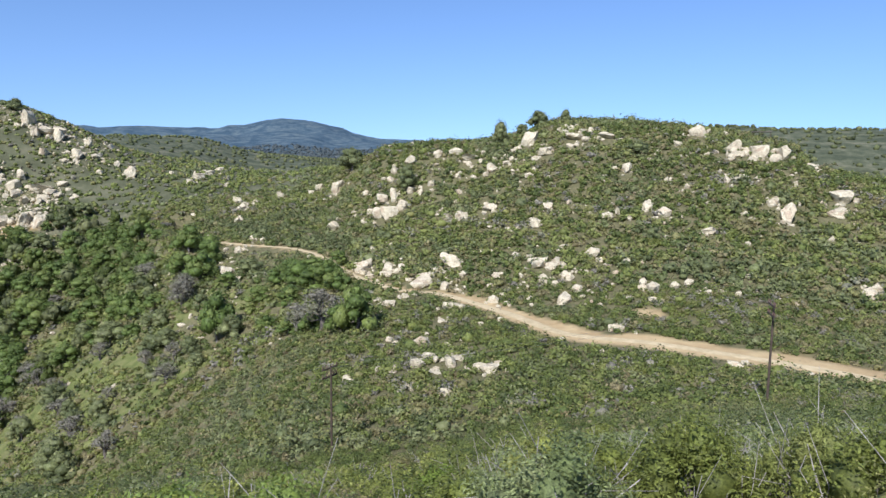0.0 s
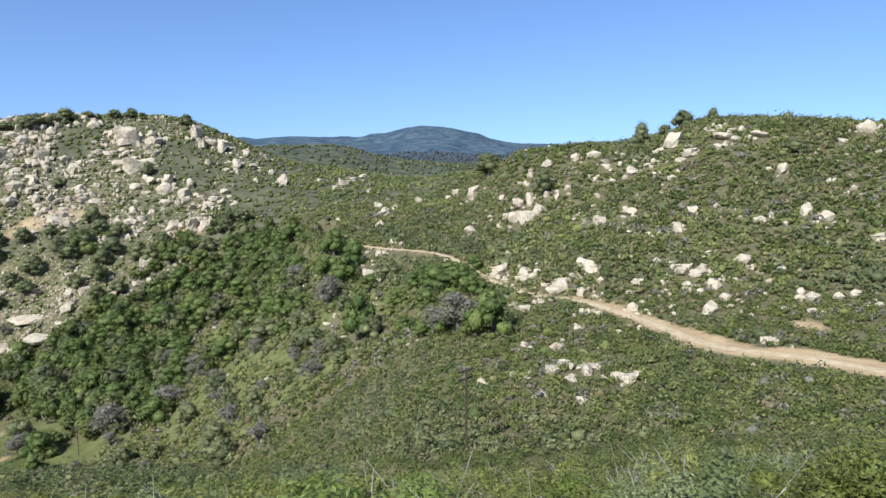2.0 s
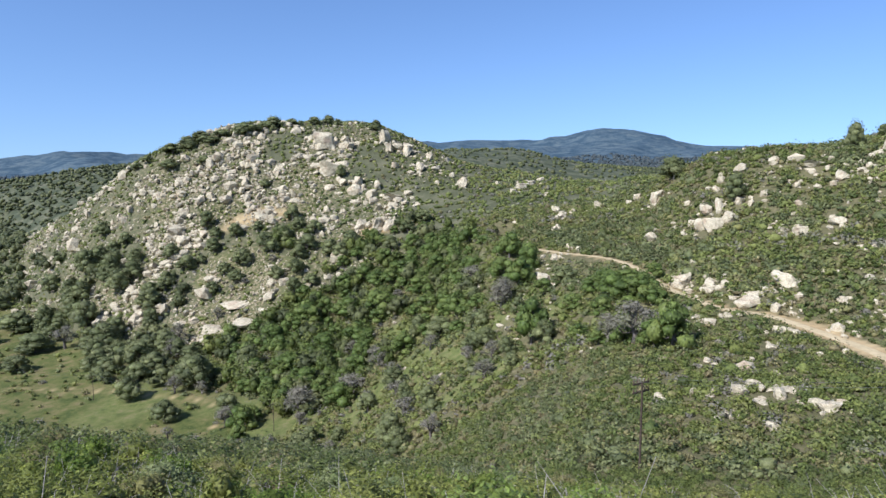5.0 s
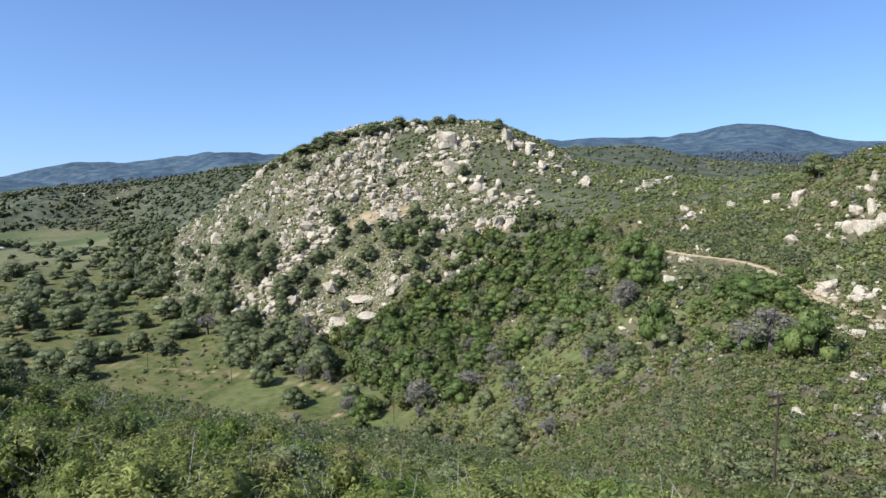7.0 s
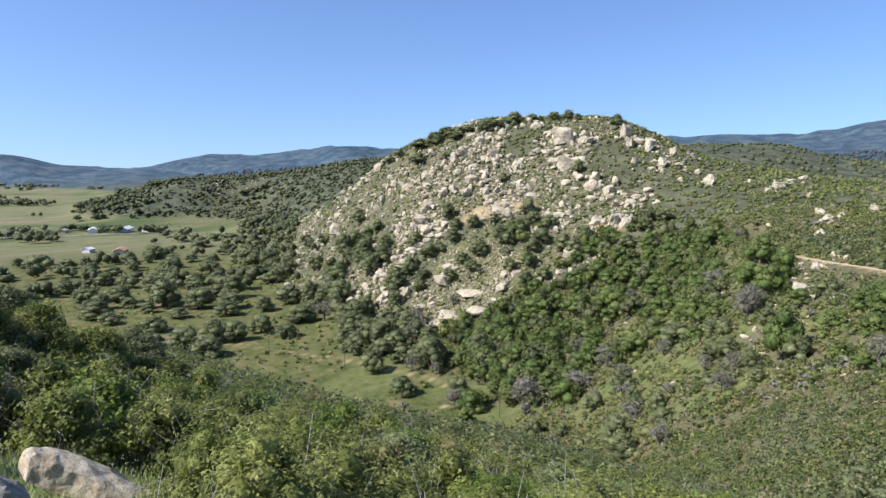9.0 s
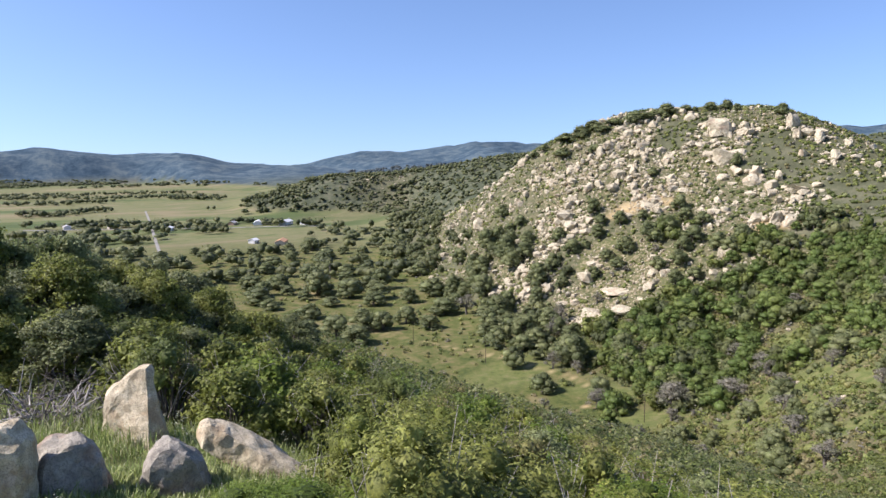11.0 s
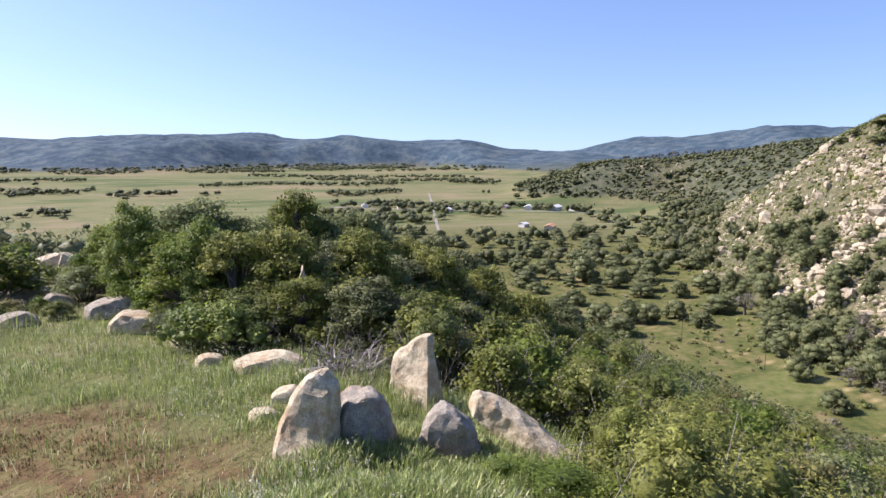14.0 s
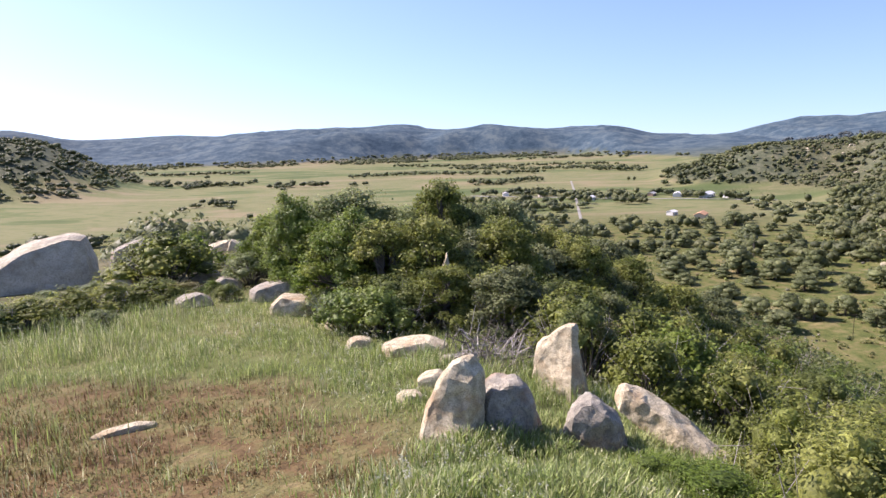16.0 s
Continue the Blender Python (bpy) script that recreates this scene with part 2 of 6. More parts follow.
def foliage(name, stops, spread=0.5, shine=0.25, through=0.3, fine=5.0, rough=0.25):
    """Leaves: the tone of the plant, each leaf's own shade, then painted dark gaps."""
    m, t, p = mat(name, 0.55)
    p.inputs["Specular IOR Level"].default_value = shine
    g = t.nodes.new("ShaderNodeNewGeometry")
    o = t.nodes.new("ShaderNodeObjectInfo")
    tone = maths(t, "FRACT", maths(t, "ADD", attr(t, "tone"), o.outputs["Random"]))
    base = ramp(t, tone, stops)
    leaf = ramp(t, g.outputs["Random Per Island"], [(0, (1 - spread,) * 3), (1, (1 + spread * 0.6, 1 + spread * 0.6, 1 + spread * 0.3))])
    col = mix(t, 1.0, base, leaf, "MULTIPLY")
    # noise flecks the leaves; its dark end paints the shade of leaf gaps
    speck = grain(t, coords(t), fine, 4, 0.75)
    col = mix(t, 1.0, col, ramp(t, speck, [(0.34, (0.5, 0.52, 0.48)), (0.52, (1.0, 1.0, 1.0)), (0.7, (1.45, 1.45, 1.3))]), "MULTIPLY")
    t.links.new(col, p.inputs["Base Color"])
    bump(t, p, speck, 0.35, rough)
    tr = t.nodes.new("ShaderNodeBsdfTranslucent")
    t.links.new(col, tr.inputs["Color"])
    mx = t.nodes.new("ShaderNodeMixShader")
    mx.inputs[0].default_value = through
    t.links.new(p.outputs[0], mx.inputs[1])
    t.links.new(tr.outputs[0], mx.inputs[2])
    t.links.new(mx.outputs[0], t.nodes["Material Output"].inputs["Surface"])
    return m


def earth():
    m, t, p = mat("earth", 0.95)
    p.inputs["Specular IOR Level"].default_value = 0.1
    w = coords(t, False)
    fine, mid, wide = grain(t, w, 3.0, 6), grain(t, w, 0.22, 6), grain(t, w, 0.02, 5)
    soil = ramp(t, fine, [(0.3, (0.16, 0.115, 0.07)), (0.7, (0.30, 0.23, 0.145))])
    # litter between shrubs, its colour darkened to stand for the shade there
    shaded_litter = ramp(t, grain(t, w, 0.9, 9, 0.75), [(0.36, (0.048, 0.060, 0.024)), (0.50, (0.080, 0.090, 0.036)), (0.64, (0.15, 0.135, 0.07))])
    grassy = ramp(t, grain(t, w, 0.16, 9, 0.72), [(0.36, (0.056, 0.074, 0.022)), (0.46, (0.094, 0.108, 0.032)), (0.54, (0.134, 0.126, 0.048)), (0.64, (0.18, 0.152, 0.072))])
    lush = ramp(t, grain(t, w, 0.3, 8, 0.7), [(0.34, (0.075, 0.094, 0.03)), (0.5, (0.125, 0.142, 0.044)), (0.68, (0.19, 0.17, 0.08))])
    strips = node(t, "ShaderNodeMapping", Scale=(1.0, 0.42, 1.0), Rotation=(0, 0, 0.5))
    t.links.new(w, strips.inputs["Vector"])
    plain = ramp(t, grain(t, strips.outputs[0], 0.007, 8, 0.66), [(0.40, (0.080, 0.106, 0.040)), (0.46, (0.118, 0.138, 0.054)), (0.5, (0.185, 0.176, 0.086)), (0.54, (0.138, 0.150, 0.064)), (0.6, (0.215, 0.182, 0.102))])
    stone = ramp(t, grain(t, w, 0.6, 10, 0.8), [(0.43, (0.052, 0.064, 0.025)), (0.49, (0.105, 0.105, 0.046)), (0.54, (0.175, 0.145, 0.08)), (0.61, (0.38, 0.32, 0.22))])
    woods = ramp(t, grain(t, w, 0.055, 8, 0.7), [(0.40, (0.05, 0.06, 0.036)), (0.52, (0.085, 0.094, 0.056)), (0.66, (0.15, 0.145, 0.095))])
    # distant ranges: bluish haze is painted into the ground colour
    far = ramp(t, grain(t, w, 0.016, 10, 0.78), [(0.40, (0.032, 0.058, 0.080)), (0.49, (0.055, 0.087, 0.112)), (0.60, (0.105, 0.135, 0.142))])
    bare = ramp(t, mid, [(0.3, (0.34, 0.24, 0.12)), (0.7, (0.50, 0.385, 0.21))])
    dry = ramp(t, grain(t, w, 1.6, 9, 0.75), [(0.36, (0.075, 0.047, 0.022)), (0.46, (0.13, 0.086, 0.040)), (0.55, (0.125, 0.115, 0.044)), (0.68, (0.215, 0.155, 0.08))])
    c = mix(t, 0.25, shaded_litter, soil)
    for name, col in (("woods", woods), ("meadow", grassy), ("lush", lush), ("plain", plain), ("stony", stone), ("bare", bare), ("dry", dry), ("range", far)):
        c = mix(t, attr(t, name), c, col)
    t.links.new(c, p.inputs["Base Color"])
    bump(t, p, maths(t, "ADD", fine, mid), 0.7, 0.25)
    return m


def granite(name, low, high, stain, size=1.0, crack=0.6, speck=0.8):
    m, t, p = mat(name, 0.88)
    w = coords(t)
    fine, mid, big = grain(t, w, 26 / size, 8, 0.7), grain(t, w, 3.2 / size, 7), grain(t, w, 0.9 / size, 4)
    c = ramp(t, mid, [(0.3, low), (0.62, high)])
    c = mix(t, ramp(t, big, [(0.52, (0, 0, 0)), (0.68, (1, 1, 1))]), c, mix(t, 0.75, c, stain))
    c = mix(t, ramp(t, fine, [(0.49, (0, 0, 0)), (0.63, (speck,) * 3)]), c, (0.15, 0.125, 0.10))
    v = node(t, "ShaderNodeTexVoronoi", Scale=1.4 / size)
    v.feature = "DISTANCE_TO_EDGE"
    t.links.new(w, v.inputs["Vector"])
    lines = ramp(t, v.outputs["Distance"], [(0.0, (0.45, 0.42, 0.4)), (0.035, (1, 1, 1))])
    c = mix(t, crack, c, mix(t, 1.0, c, lines, "MULTIPLY"))
    t.links.new(c, p.inputs["Base Color"])
    bump(t, p, maths(t, "ADD", maths(t, "MULTIPLY", fine, 0.35), mid), 0.8, 0.12 * size)
    return m


def plain_mat(name, low, high, scale=8.0, rough=0.9, depth=0.01):
    m, t, p = mat(name, rough)
    f = grain(t, coords(t), scale, 6)
    t.links.new(ramp(t, f, [(0.3, low), (0.7, high)]), p.inputs["Base Color"])
    bump(t, p, f, 0.6, depth)
    return m


EARTH = earth()
GRANITE = granite("pale granite", (0.35, 0.30, 0.195), (0.58, 0.515, 0.36), (0.40, 0.29, 0.19), 2.4)
BLOCK = granite("pale granite block", (0.36, 0.31, 0.205), (0.62, 0.55, 0.385), (0.41, 0.29, 0.19), 0.7)
ROCK = granite("weathered granite", (0.33, 0.265, 0.165), (0.66, 0.57, 0.395), (0.42, 0.28, 0.15), 0.3, 0.3, 0.7)
BIG_ROCK = granite("smooth weathered granite", (0.34, 0.29, 0.20), (0.56, 0.50, 0.38), (0.26, 0.23, 0.19), 0.9, 0.1, 0.5)
DARK_ROCK = granite("lichened granite", (0.19, 0.172, 0.14), (0.42, 0.38, 0.30), (0.33, 0.20, 0.12), 0.35, 0.25, 0.8)
SAND = plain_mat("sandy track", (0.37, 0.295, 0.165), (0.55, 0.445, 0.265), 0.9, 0.95, 0.05)
BARK = plain_mat("grey bark", (0.07, 0.06, 0.05), (0.19, 0.165, 0.14), 9.0)
DEAD = plain_mat("bleached dead wood", (0.24, 0.21, 0.18), (0.48, 0.44, 0.40), 14.0)
TAR = plain_mat("creosoted pole wood", (0.035, 0.027, 0.02), (0.10, 0.075, 0.055), 5.0)
GREEN = [(0.0, (0.109, 0.143, 0.045)), (0.3, (0.177, 0.213, 0.063)), (0.55, (0.242, 0.274, 0.082)), (0.72, (0.266, 0.291, 0.097)), (0.86, (0.277, 0.274, 0.108)), (1.0, (0.295, 0.246, 0.140))]
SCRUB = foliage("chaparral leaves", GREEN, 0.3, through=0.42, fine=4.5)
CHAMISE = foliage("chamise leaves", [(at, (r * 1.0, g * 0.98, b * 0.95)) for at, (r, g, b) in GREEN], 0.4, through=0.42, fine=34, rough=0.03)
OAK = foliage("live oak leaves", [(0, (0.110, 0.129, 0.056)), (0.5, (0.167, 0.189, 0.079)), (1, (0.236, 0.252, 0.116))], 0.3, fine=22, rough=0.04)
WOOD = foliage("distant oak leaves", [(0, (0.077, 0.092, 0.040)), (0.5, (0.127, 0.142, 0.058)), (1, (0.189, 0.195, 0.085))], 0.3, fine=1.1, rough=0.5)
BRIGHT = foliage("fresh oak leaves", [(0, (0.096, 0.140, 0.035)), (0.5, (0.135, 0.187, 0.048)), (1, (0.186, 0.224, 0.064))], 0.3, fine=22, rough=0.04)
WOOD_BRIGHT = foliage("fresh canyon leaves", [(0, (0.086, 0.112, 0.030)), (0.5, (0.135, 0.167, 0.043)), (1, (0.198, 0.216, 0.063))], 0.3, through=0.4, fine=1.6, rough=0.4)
# far forest: the blue of distant haze is mixed into the leaf colour
HAZY_FOREST = foliage("forest leaves with painted haze", [(0, (0.064, 0.081, 0.088)), (0.5, (0.079, 0.098, 0.104)), (1, (0.101, 0.116, 0.116))], 0.15, fine=0.12, rough=1.0)
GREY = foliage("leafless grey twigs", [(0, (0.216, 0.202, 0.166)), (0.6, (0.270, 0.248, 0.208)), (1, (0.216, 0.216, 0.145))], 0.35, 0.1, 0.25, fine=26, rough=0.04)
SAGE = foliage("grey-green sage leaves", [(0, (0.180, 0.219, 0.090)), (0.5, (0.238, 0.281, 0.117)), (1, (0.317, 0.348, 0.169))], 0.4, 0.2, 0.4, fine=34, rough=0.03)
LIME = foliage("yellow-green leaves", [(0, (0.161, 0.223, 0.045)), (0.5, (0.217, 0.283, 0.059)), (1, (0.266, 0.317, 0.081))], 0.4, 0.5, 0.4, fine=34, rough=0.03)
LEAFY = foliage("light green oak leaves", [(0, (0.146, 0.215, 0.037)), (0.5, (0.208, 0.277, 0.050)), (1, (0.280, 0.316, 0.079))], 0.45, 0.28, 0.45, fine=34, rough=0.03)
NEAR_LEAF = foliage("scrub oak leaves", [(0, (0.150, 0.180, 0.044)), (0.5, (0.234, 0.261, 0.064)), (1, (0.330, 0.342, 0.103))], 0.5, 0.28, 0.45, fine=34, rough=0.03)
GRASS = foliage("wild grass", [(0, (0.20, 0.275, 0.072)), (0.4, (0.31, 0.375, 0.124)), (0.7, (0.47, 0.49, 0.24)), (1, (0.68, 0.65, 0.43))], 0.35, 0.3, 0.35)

# ---- the ground ----
def mesh_of(name, verts, faces, material, attrs=None, smooth=False):
    """A mesh from arrays; faces is one array, all of one kind."""
    me = bpy.data.meshes.new(name)
    verts, faces = np.asarray(verts, np.float32), np.asarray(faces, np.int32)
    n, k = faces.shape
    me.vertices.add(len(verts))
    me.vertices.foreach_set("co", verts.ravel())
    me.loops.add(n * k)
    me.loops.foreach_set("vertex_index", faces.ravel())
    me.polygons.add(n)
    me.polygons.foreach_set("loop_start", np.arange(0, n * k, k, dtype=np.int32))
    me.polygons.foreach_set("loop_total", np.full(n, k, np.int32))
    me.update(calc_edges=True)
    me.polygons.foreach_set("use_smooth", np.full(n, smooth))
    for key, v in (attrs or {}).items():
        me.attributes.new(key, "FLOAT", "POINT").data.foreach_set("value", np.asarray(v, np.float32))
    me.materials.append(material)
    return me


# stony patches and green glades: x, y, half-width across the view from the knoll, half-depth along it, share
STONY = [(-293, 293, 38, 21, 0.8), (-326, 264, 38, 24, 0.6), (-248, 291, 41, 25, 0.85), (-236, 329, 20, 19, 0.8), (-192, 308, 18, 17, 0.8), (-196, 350, 27, 27, 0.35), (-270, 251, 18, 10, 1), (-178, 282, 17, 10, 0.9), (-218, 222, 21, 18, 1), (-285, 233, 24, 19, 0.4), (-166, 253, 25, 7, 0.5), (-385, 270, 23, 26, 0.4)]
# thick green brush between the rocks of the stony hill
GREENS = [(-263, 324, 9, 12), (-252, 334, 8, 8), (-214, 334, 11, 14), (-203, 322, 12, 12), (-190, 322, 10, 14), (-172, 318, 10, 10), (-160, 300, 14, 12)]
GLADES = [(-65, 170, 9, 5), (-79, 163, 11, 9), (-59, 137, 10, 5), (-97, 173, 9, 10), (-121, 203, 9, 8), (-114, 156, 15, 8), (-133, 156, 11, 7), (-107, 166, 10, 6), (-88, 180, 5, 5), (-158, 166, 8, 7), (-201, 180, 14, 7), (-192, 147, 8, 13), (-50, 160, 4, 7), (-235, 242, 11, 5), (-194, 154, 12, 14), (-209, 245, 11, 9)]


def patches(x, y, list_of, soft=0.35):
    """How deep a place lies in any of the patches, 0 to 1."""
    total = np.zeros(x.shape)
    for px, py, across, along, *share in list_of:
        r = math.hypot(px, py)
        u, v = (x * px + y * py) / r - r, (x * -py + y * px) / r
        d = np.hypot(u / (along * 1.15), v / (across * 1.15))
        total = np.maximum(total, (share[0] if share else 1.0) * (1 - step(1 - soft, 1 + soft, d)))
    return total


def covers(x, y, z):
    """What grows where, and how far the haze blue has set in: shares between 0 and 1."""
    b, r = polar(x, y)
    bb = np.where(b > 200, b - 360, b)
    n1, n2 = waves(x, y, 14, 11, 4), waves(x, y, 60, 12)
    floor = step(-73.5, -76.5, z)
    meadow = floor * step(150, 210, r) * (1 - step(620, 800, r))
    plain = floor * step(560, 760, r) * step(2900, 2400, r) * step(-70, -77, z)
    plain = np.maximum(plain, step(100, 112, bb) * step(600, 800, r) * step(2500, 2000, r) * step(-40, -60, z))
    wx, wy = x + 9 * waves(x, y, 30, 15), y + 9 * waves(x, y, 30, 16)
    rim = np.interp(bb, [29, 46, 53, 57, 61], [470, 470, 490, 580, 700])
    foot = np.interp(bb, [29, 46, 54, 58, 62], [282, 282, 330, 400, 470])
    hill = step(29, 33, bb) * (1 - step(57, 61, bb)) * step(foot, foot + 30, r) * (1 - step(rim - 25, rim + 5, r))
    stony = np.maximum(patches(wx, wy, STONY), hill * (0.5 + 0.75 * waves(x, y, 24, 13)))
    stony = np.clip(stony * (1.0 + 0.8 * n1), 0, 1) * (r > 100) * (1 - 0.92 * patches(wx, wy, GREENS))
    far_knob = step(52, 58, bb) * (1 - step(68, 73, bb)) * step(880, 960, r) * (1 - step(1300, 1500, r))
    stony = np.maximum(stony, 0.45 * far_knob * step(0.0, 0.4, n2))
    lush = patches(wx, wy, GLADES) * (r > 90) * np.clip(0.9 + 0.5 * n1, 0, 1)
    woods = step(500, 700, r) * (1 - plain) * (1 - meadow)
    woods = np.maximum(woods, 0.7 * step(285, 320, r) * (1 - meadow) * (1 - plain) * (1 - lush))
    d = np.full(x.shape, 99.0)
    near = (r > 60) & (r < 330)
    if near.any():
        d[near] = off_line(x[near], y[near], track)[0]
    wide = 1.6 + 0.7 * step(10, 2, bb) + 1.5 * step(2, -16, bb)
    bend = np.interp(bb, [q[0] for q in TRACK[:-1]], [q[1] for q in TRACK[:-1]])
    wide = wide + np.where(r > bend, 2.6 * step(4, -8, bb) * np.clip(0.7 + 0.9 * n1, 0, 1.5), 0.0)
    bare = 1 - step(wide * 0.75, wide * (1.15 + 0.5 * n1), d)
    cut = patches(wx, wy, [(-240, 270, 17, 5), (-172, 281, 18, 4), (37, 108, 2.5, 1.5)])
    trail = np.full(x.shape, 99.0)
    low = (z < -72) & (r < 720) & (r > 180)
    if low.any():
        trail[low] = off_line(x[low], y[low], TRAIL)[0]
    bare = np.maximum(np.maximum(bare, cut * 0.8), (1 - step(0.3, 1.3 + 1.0 * n1, trail)) * 0.6 * step(-0.25, 0.2, waves(x, y, 40, 18)))
    top = (1 - step(13, 19, r)) * step(62, 70, bb)
    dry = top * step(0.0, 0.22, 0.4 * waves(x, y, 3.0, 14) + 0.62 - np.hypot((x + 5.4) / 1.1, y + 3.6) / 6.0) * (r < 20)
    near_grass = top * (1 - dry)
    # range rises with distance and brings in the painted haze blue
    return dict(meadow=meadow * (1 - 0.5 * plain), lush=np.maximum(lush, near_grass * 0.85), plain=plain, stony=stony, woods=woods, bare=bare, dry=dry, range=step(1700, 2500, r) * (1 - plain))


# a footpath over the meadow
TRAIL = np.array([(-150, 158, 0), (-172, 165, 0), (-215, 158, 0), (-270, 140, 0), (-300, 133, 0), (-345, 125, 0), (-356, 133, 0), (-385, 148, 0), (-420, 152, 0), (-470, 175, 0), (-560, 205, 0), (-640, 214, 0)], float)

bearings = np.concatenate([np.arange(-48, 138, 0.6), np.arange(138, 312, 4.0)])
rings = np.concatenate([np.exp(np.linspace(np.log(0.03), np.log(60), 110))[:-1], np.exp(np.linspace(np.log(60), np.log(520), 160))[:-1], np.exp(np.linspace(np.log(520), np.log(4900), 130))])
B, R = np.meshgrid(bearings, rings, indexing="ij")
gx, gy = spot(B.ravel(), R.ravel())
gz = ground(gx, gy)
nb, nr = B.shape
ii, jj = np.meshgrid(np.arange(nb), np.arange(nr - 1), indexing="ij")
a0, a1 = (ii * nr + jj).ravel(), (((ii + 1) % nb) * nr + jj).ravel()
quads = np.stack([a0, a0 + 1, a1 + 1, a1], 1)[:, ::-1]
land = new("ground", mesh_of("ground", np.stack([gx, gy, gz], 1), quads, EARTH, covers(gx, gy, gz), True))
tagged(land, "dry chaparral hills, grassy valley floor and far mountains", "ground", kind="structure")

# the track: a crowned strip with two worn ruts
side = np.gradient(track[:, :2], axis=0)
side /= np.linalg.norm(side, axis=1)[:, None]
side = np.stack([-side[:, 1], side[:, 0]], 1)
across = [(-2.3, 0.02), (-1.6, 0.09), (-0.9, 0.05), (-0.3, 0.11), (0.3, 0.11), (0.9, 0.05), (1.6, 0.09), (2.3, 0.02)]
wob = 0.12 * waves(track[:, 0], track[:, 1], 5.0, 71)
tight = np.interp(polar(track[:, 0], track[:, 1])[0] % 360, [0, 4, 9, 12, 200, 300, 360], [0.46, 0.46, 0.46, 0.38, 0.38, 0.46, 0.46])
tv = np.concatenate([np.column_stack([track[:, :2] + side * (w * tight + np.sign(w) * wob)[:, None], ground(*(track[:, :2] + side * (w * tight)[:, None]).T) + h]) for w, h in across])
m = len(track)
tf = [(k * m + i, k * m + i + 1, (k + 1) * m + i + 1, (k + 1) * m + i) for k in range(len(across) - 1) for i in range(m - 1)]
road = new("road", mesh_of("road", tv, tf, SAND, smooth=True))
tagged(road, "narrow pale sandy dirt track cut along the hillside", "dirt road", kind="structure")

# boulders that can be told apart: x, y, width, height
HILL_A = [(28, 226, 6.6, 8.3), (31, 212, 7.1, 2.9), (42, 218, 10.2, 3.7), (52, 218, 7.5, 2.5), (79, 218, 6.7, 4.7), (70, 207, 3.6, 3.0), (82, 196, 9.7, 5.5), (88, 192, 8.8, 6.2), (94, 191, 6.2, 6.8), (107, 200, 5.7, 3.1), (51, 192, 4.9, 5.1), (-40, 256, 6.5, 5.9), (-53, 273, 3.5, 2.5), (-50, 274, 4.6, 3.1), (8, 222, 7.4, 2.4), (-2, 226, 3.8, 3.1), (5, 183, 3.8, 4.2), (1, 185, 3.9, 2.5), (27, 174, 3.7, 3.5)]
HILL_B = [(78, 162, 5.2, 2.6), (79, 156, 5.8, 5.1), (97, 166, 7.2, 4.9), (100, 165, 2.4, 3.2), (92, 158, 6.1, 2.7), (58, 148, 4.7, 2.0), (50, 165, 4.3, 3.2), (52, 161, 4.2, 2.8), (63, 176, 1.9, 3.1), (59, 181, 2.4, 2.6), (81, 176, 3.2, 1.4), (89, 173, 2.4, 1.8), (70, 158, 2.9, 1.9), (73, 176, 3.2, 2.1), (22, 163, 3.4, 3.0), (16, 164, 2.7, 1.8), (42, 164, 2.1, 3.1), (36, 171, 1.7, 1.6), (15, 212, 5.3, 2.3), (12, 186, 5.4, 2.0)]
HILL_C = [(20, 138, 4.7, 2.3), (22, 119, 4.1, 2.5), (25, 120, 2.6, 1.4), (57, 124, 3.4, 1.8), (33, 135, 2.3, 1.3), (2, 150, 6.3, 3.9), (-4, 138, 6.4, 3.9), (-18, 158, 5.3, 4.4), (-12, 150, 3.8, 2.8), (1, 90, 5.9, 1.5), (-3, 89, 2.3, 1.4), (6, 84, 3.3, 2.2), (-1, 85, 2.1, 1.0), (-4, 80, 1.4, 1.1), (-6, 87, 1.5, 2.1), (-75, 218, 4.2, 5.9), (-58, 182, 5.8, 6.4), (-53, 173, 2.7, 4.7), (-34, 213, 4.5, 4.0), (11, 137, 1.7, 1.3), (-12, 111, 2.4, 1.5), (-8, 102, 2.2, 1.0), (0, 109, 2.8, 1.0)]
OUTCROP = [(-19, 202, 5.1, 7.5), (-16, 198, 5.8, 8.2), (-12, 200, 4.2, 6.4), (-18, 209, 5.2, 4.8), (-23, 211, 3.5, 4.9), (-15, 208, 4.3, 3.8), (-10, 208, 3.5, 3.8), (-7, 206, 2.4, 3.8), (-4, 209, 3.1, 3.1), (-16, 222, 3.3, 3.7), (-17, 218, 2.5, 2.8), (-12, 225, 2.6, 2.1), (4, 211, 2.5, 2.3), (-77, 260, 5.7, 3.0), (-84, 278, 4.3, 2.7), (-75, 272, 3.3, 2.6), (-68, 282, 4.8, 2.7), (-73, 241, 2.9, 2.8), (-60, 213, 2.6, 2.0), (-56, 210, 2.9, 2.4)]
CROWN = [(-243, 333, 17.1, 13.2), (-233, 342, 6.9, 7.6), (-252, 334, 7.0, 7.7), (-214, 354, 12.1, 11.4), (-196, 350, 10.0, 8.1), (-183, 354, 8.5, 7.0), (-181, 339, 8.0, 4.9), (-194, 332, 6.4, 8.8), (-152, 330, 8.5, 10.0), (-164, 326, 4.2, 4.7), (-164, 342, 3.8, 4.2), (-205, 345, 6.7, 6.6), (-198, 356, 5.9, 5.1), (-175, 361, 5.3, 5.1), (-118, 344, 9.1, 4.7), (-120, 334, 6.5, 4.5), (-118, 360, 6.3, 3.5), (-120, 322, 4.6, 3.1), (-100, 317, 5.0, 2.4), (-134, 336, 4.2, 3.3)]
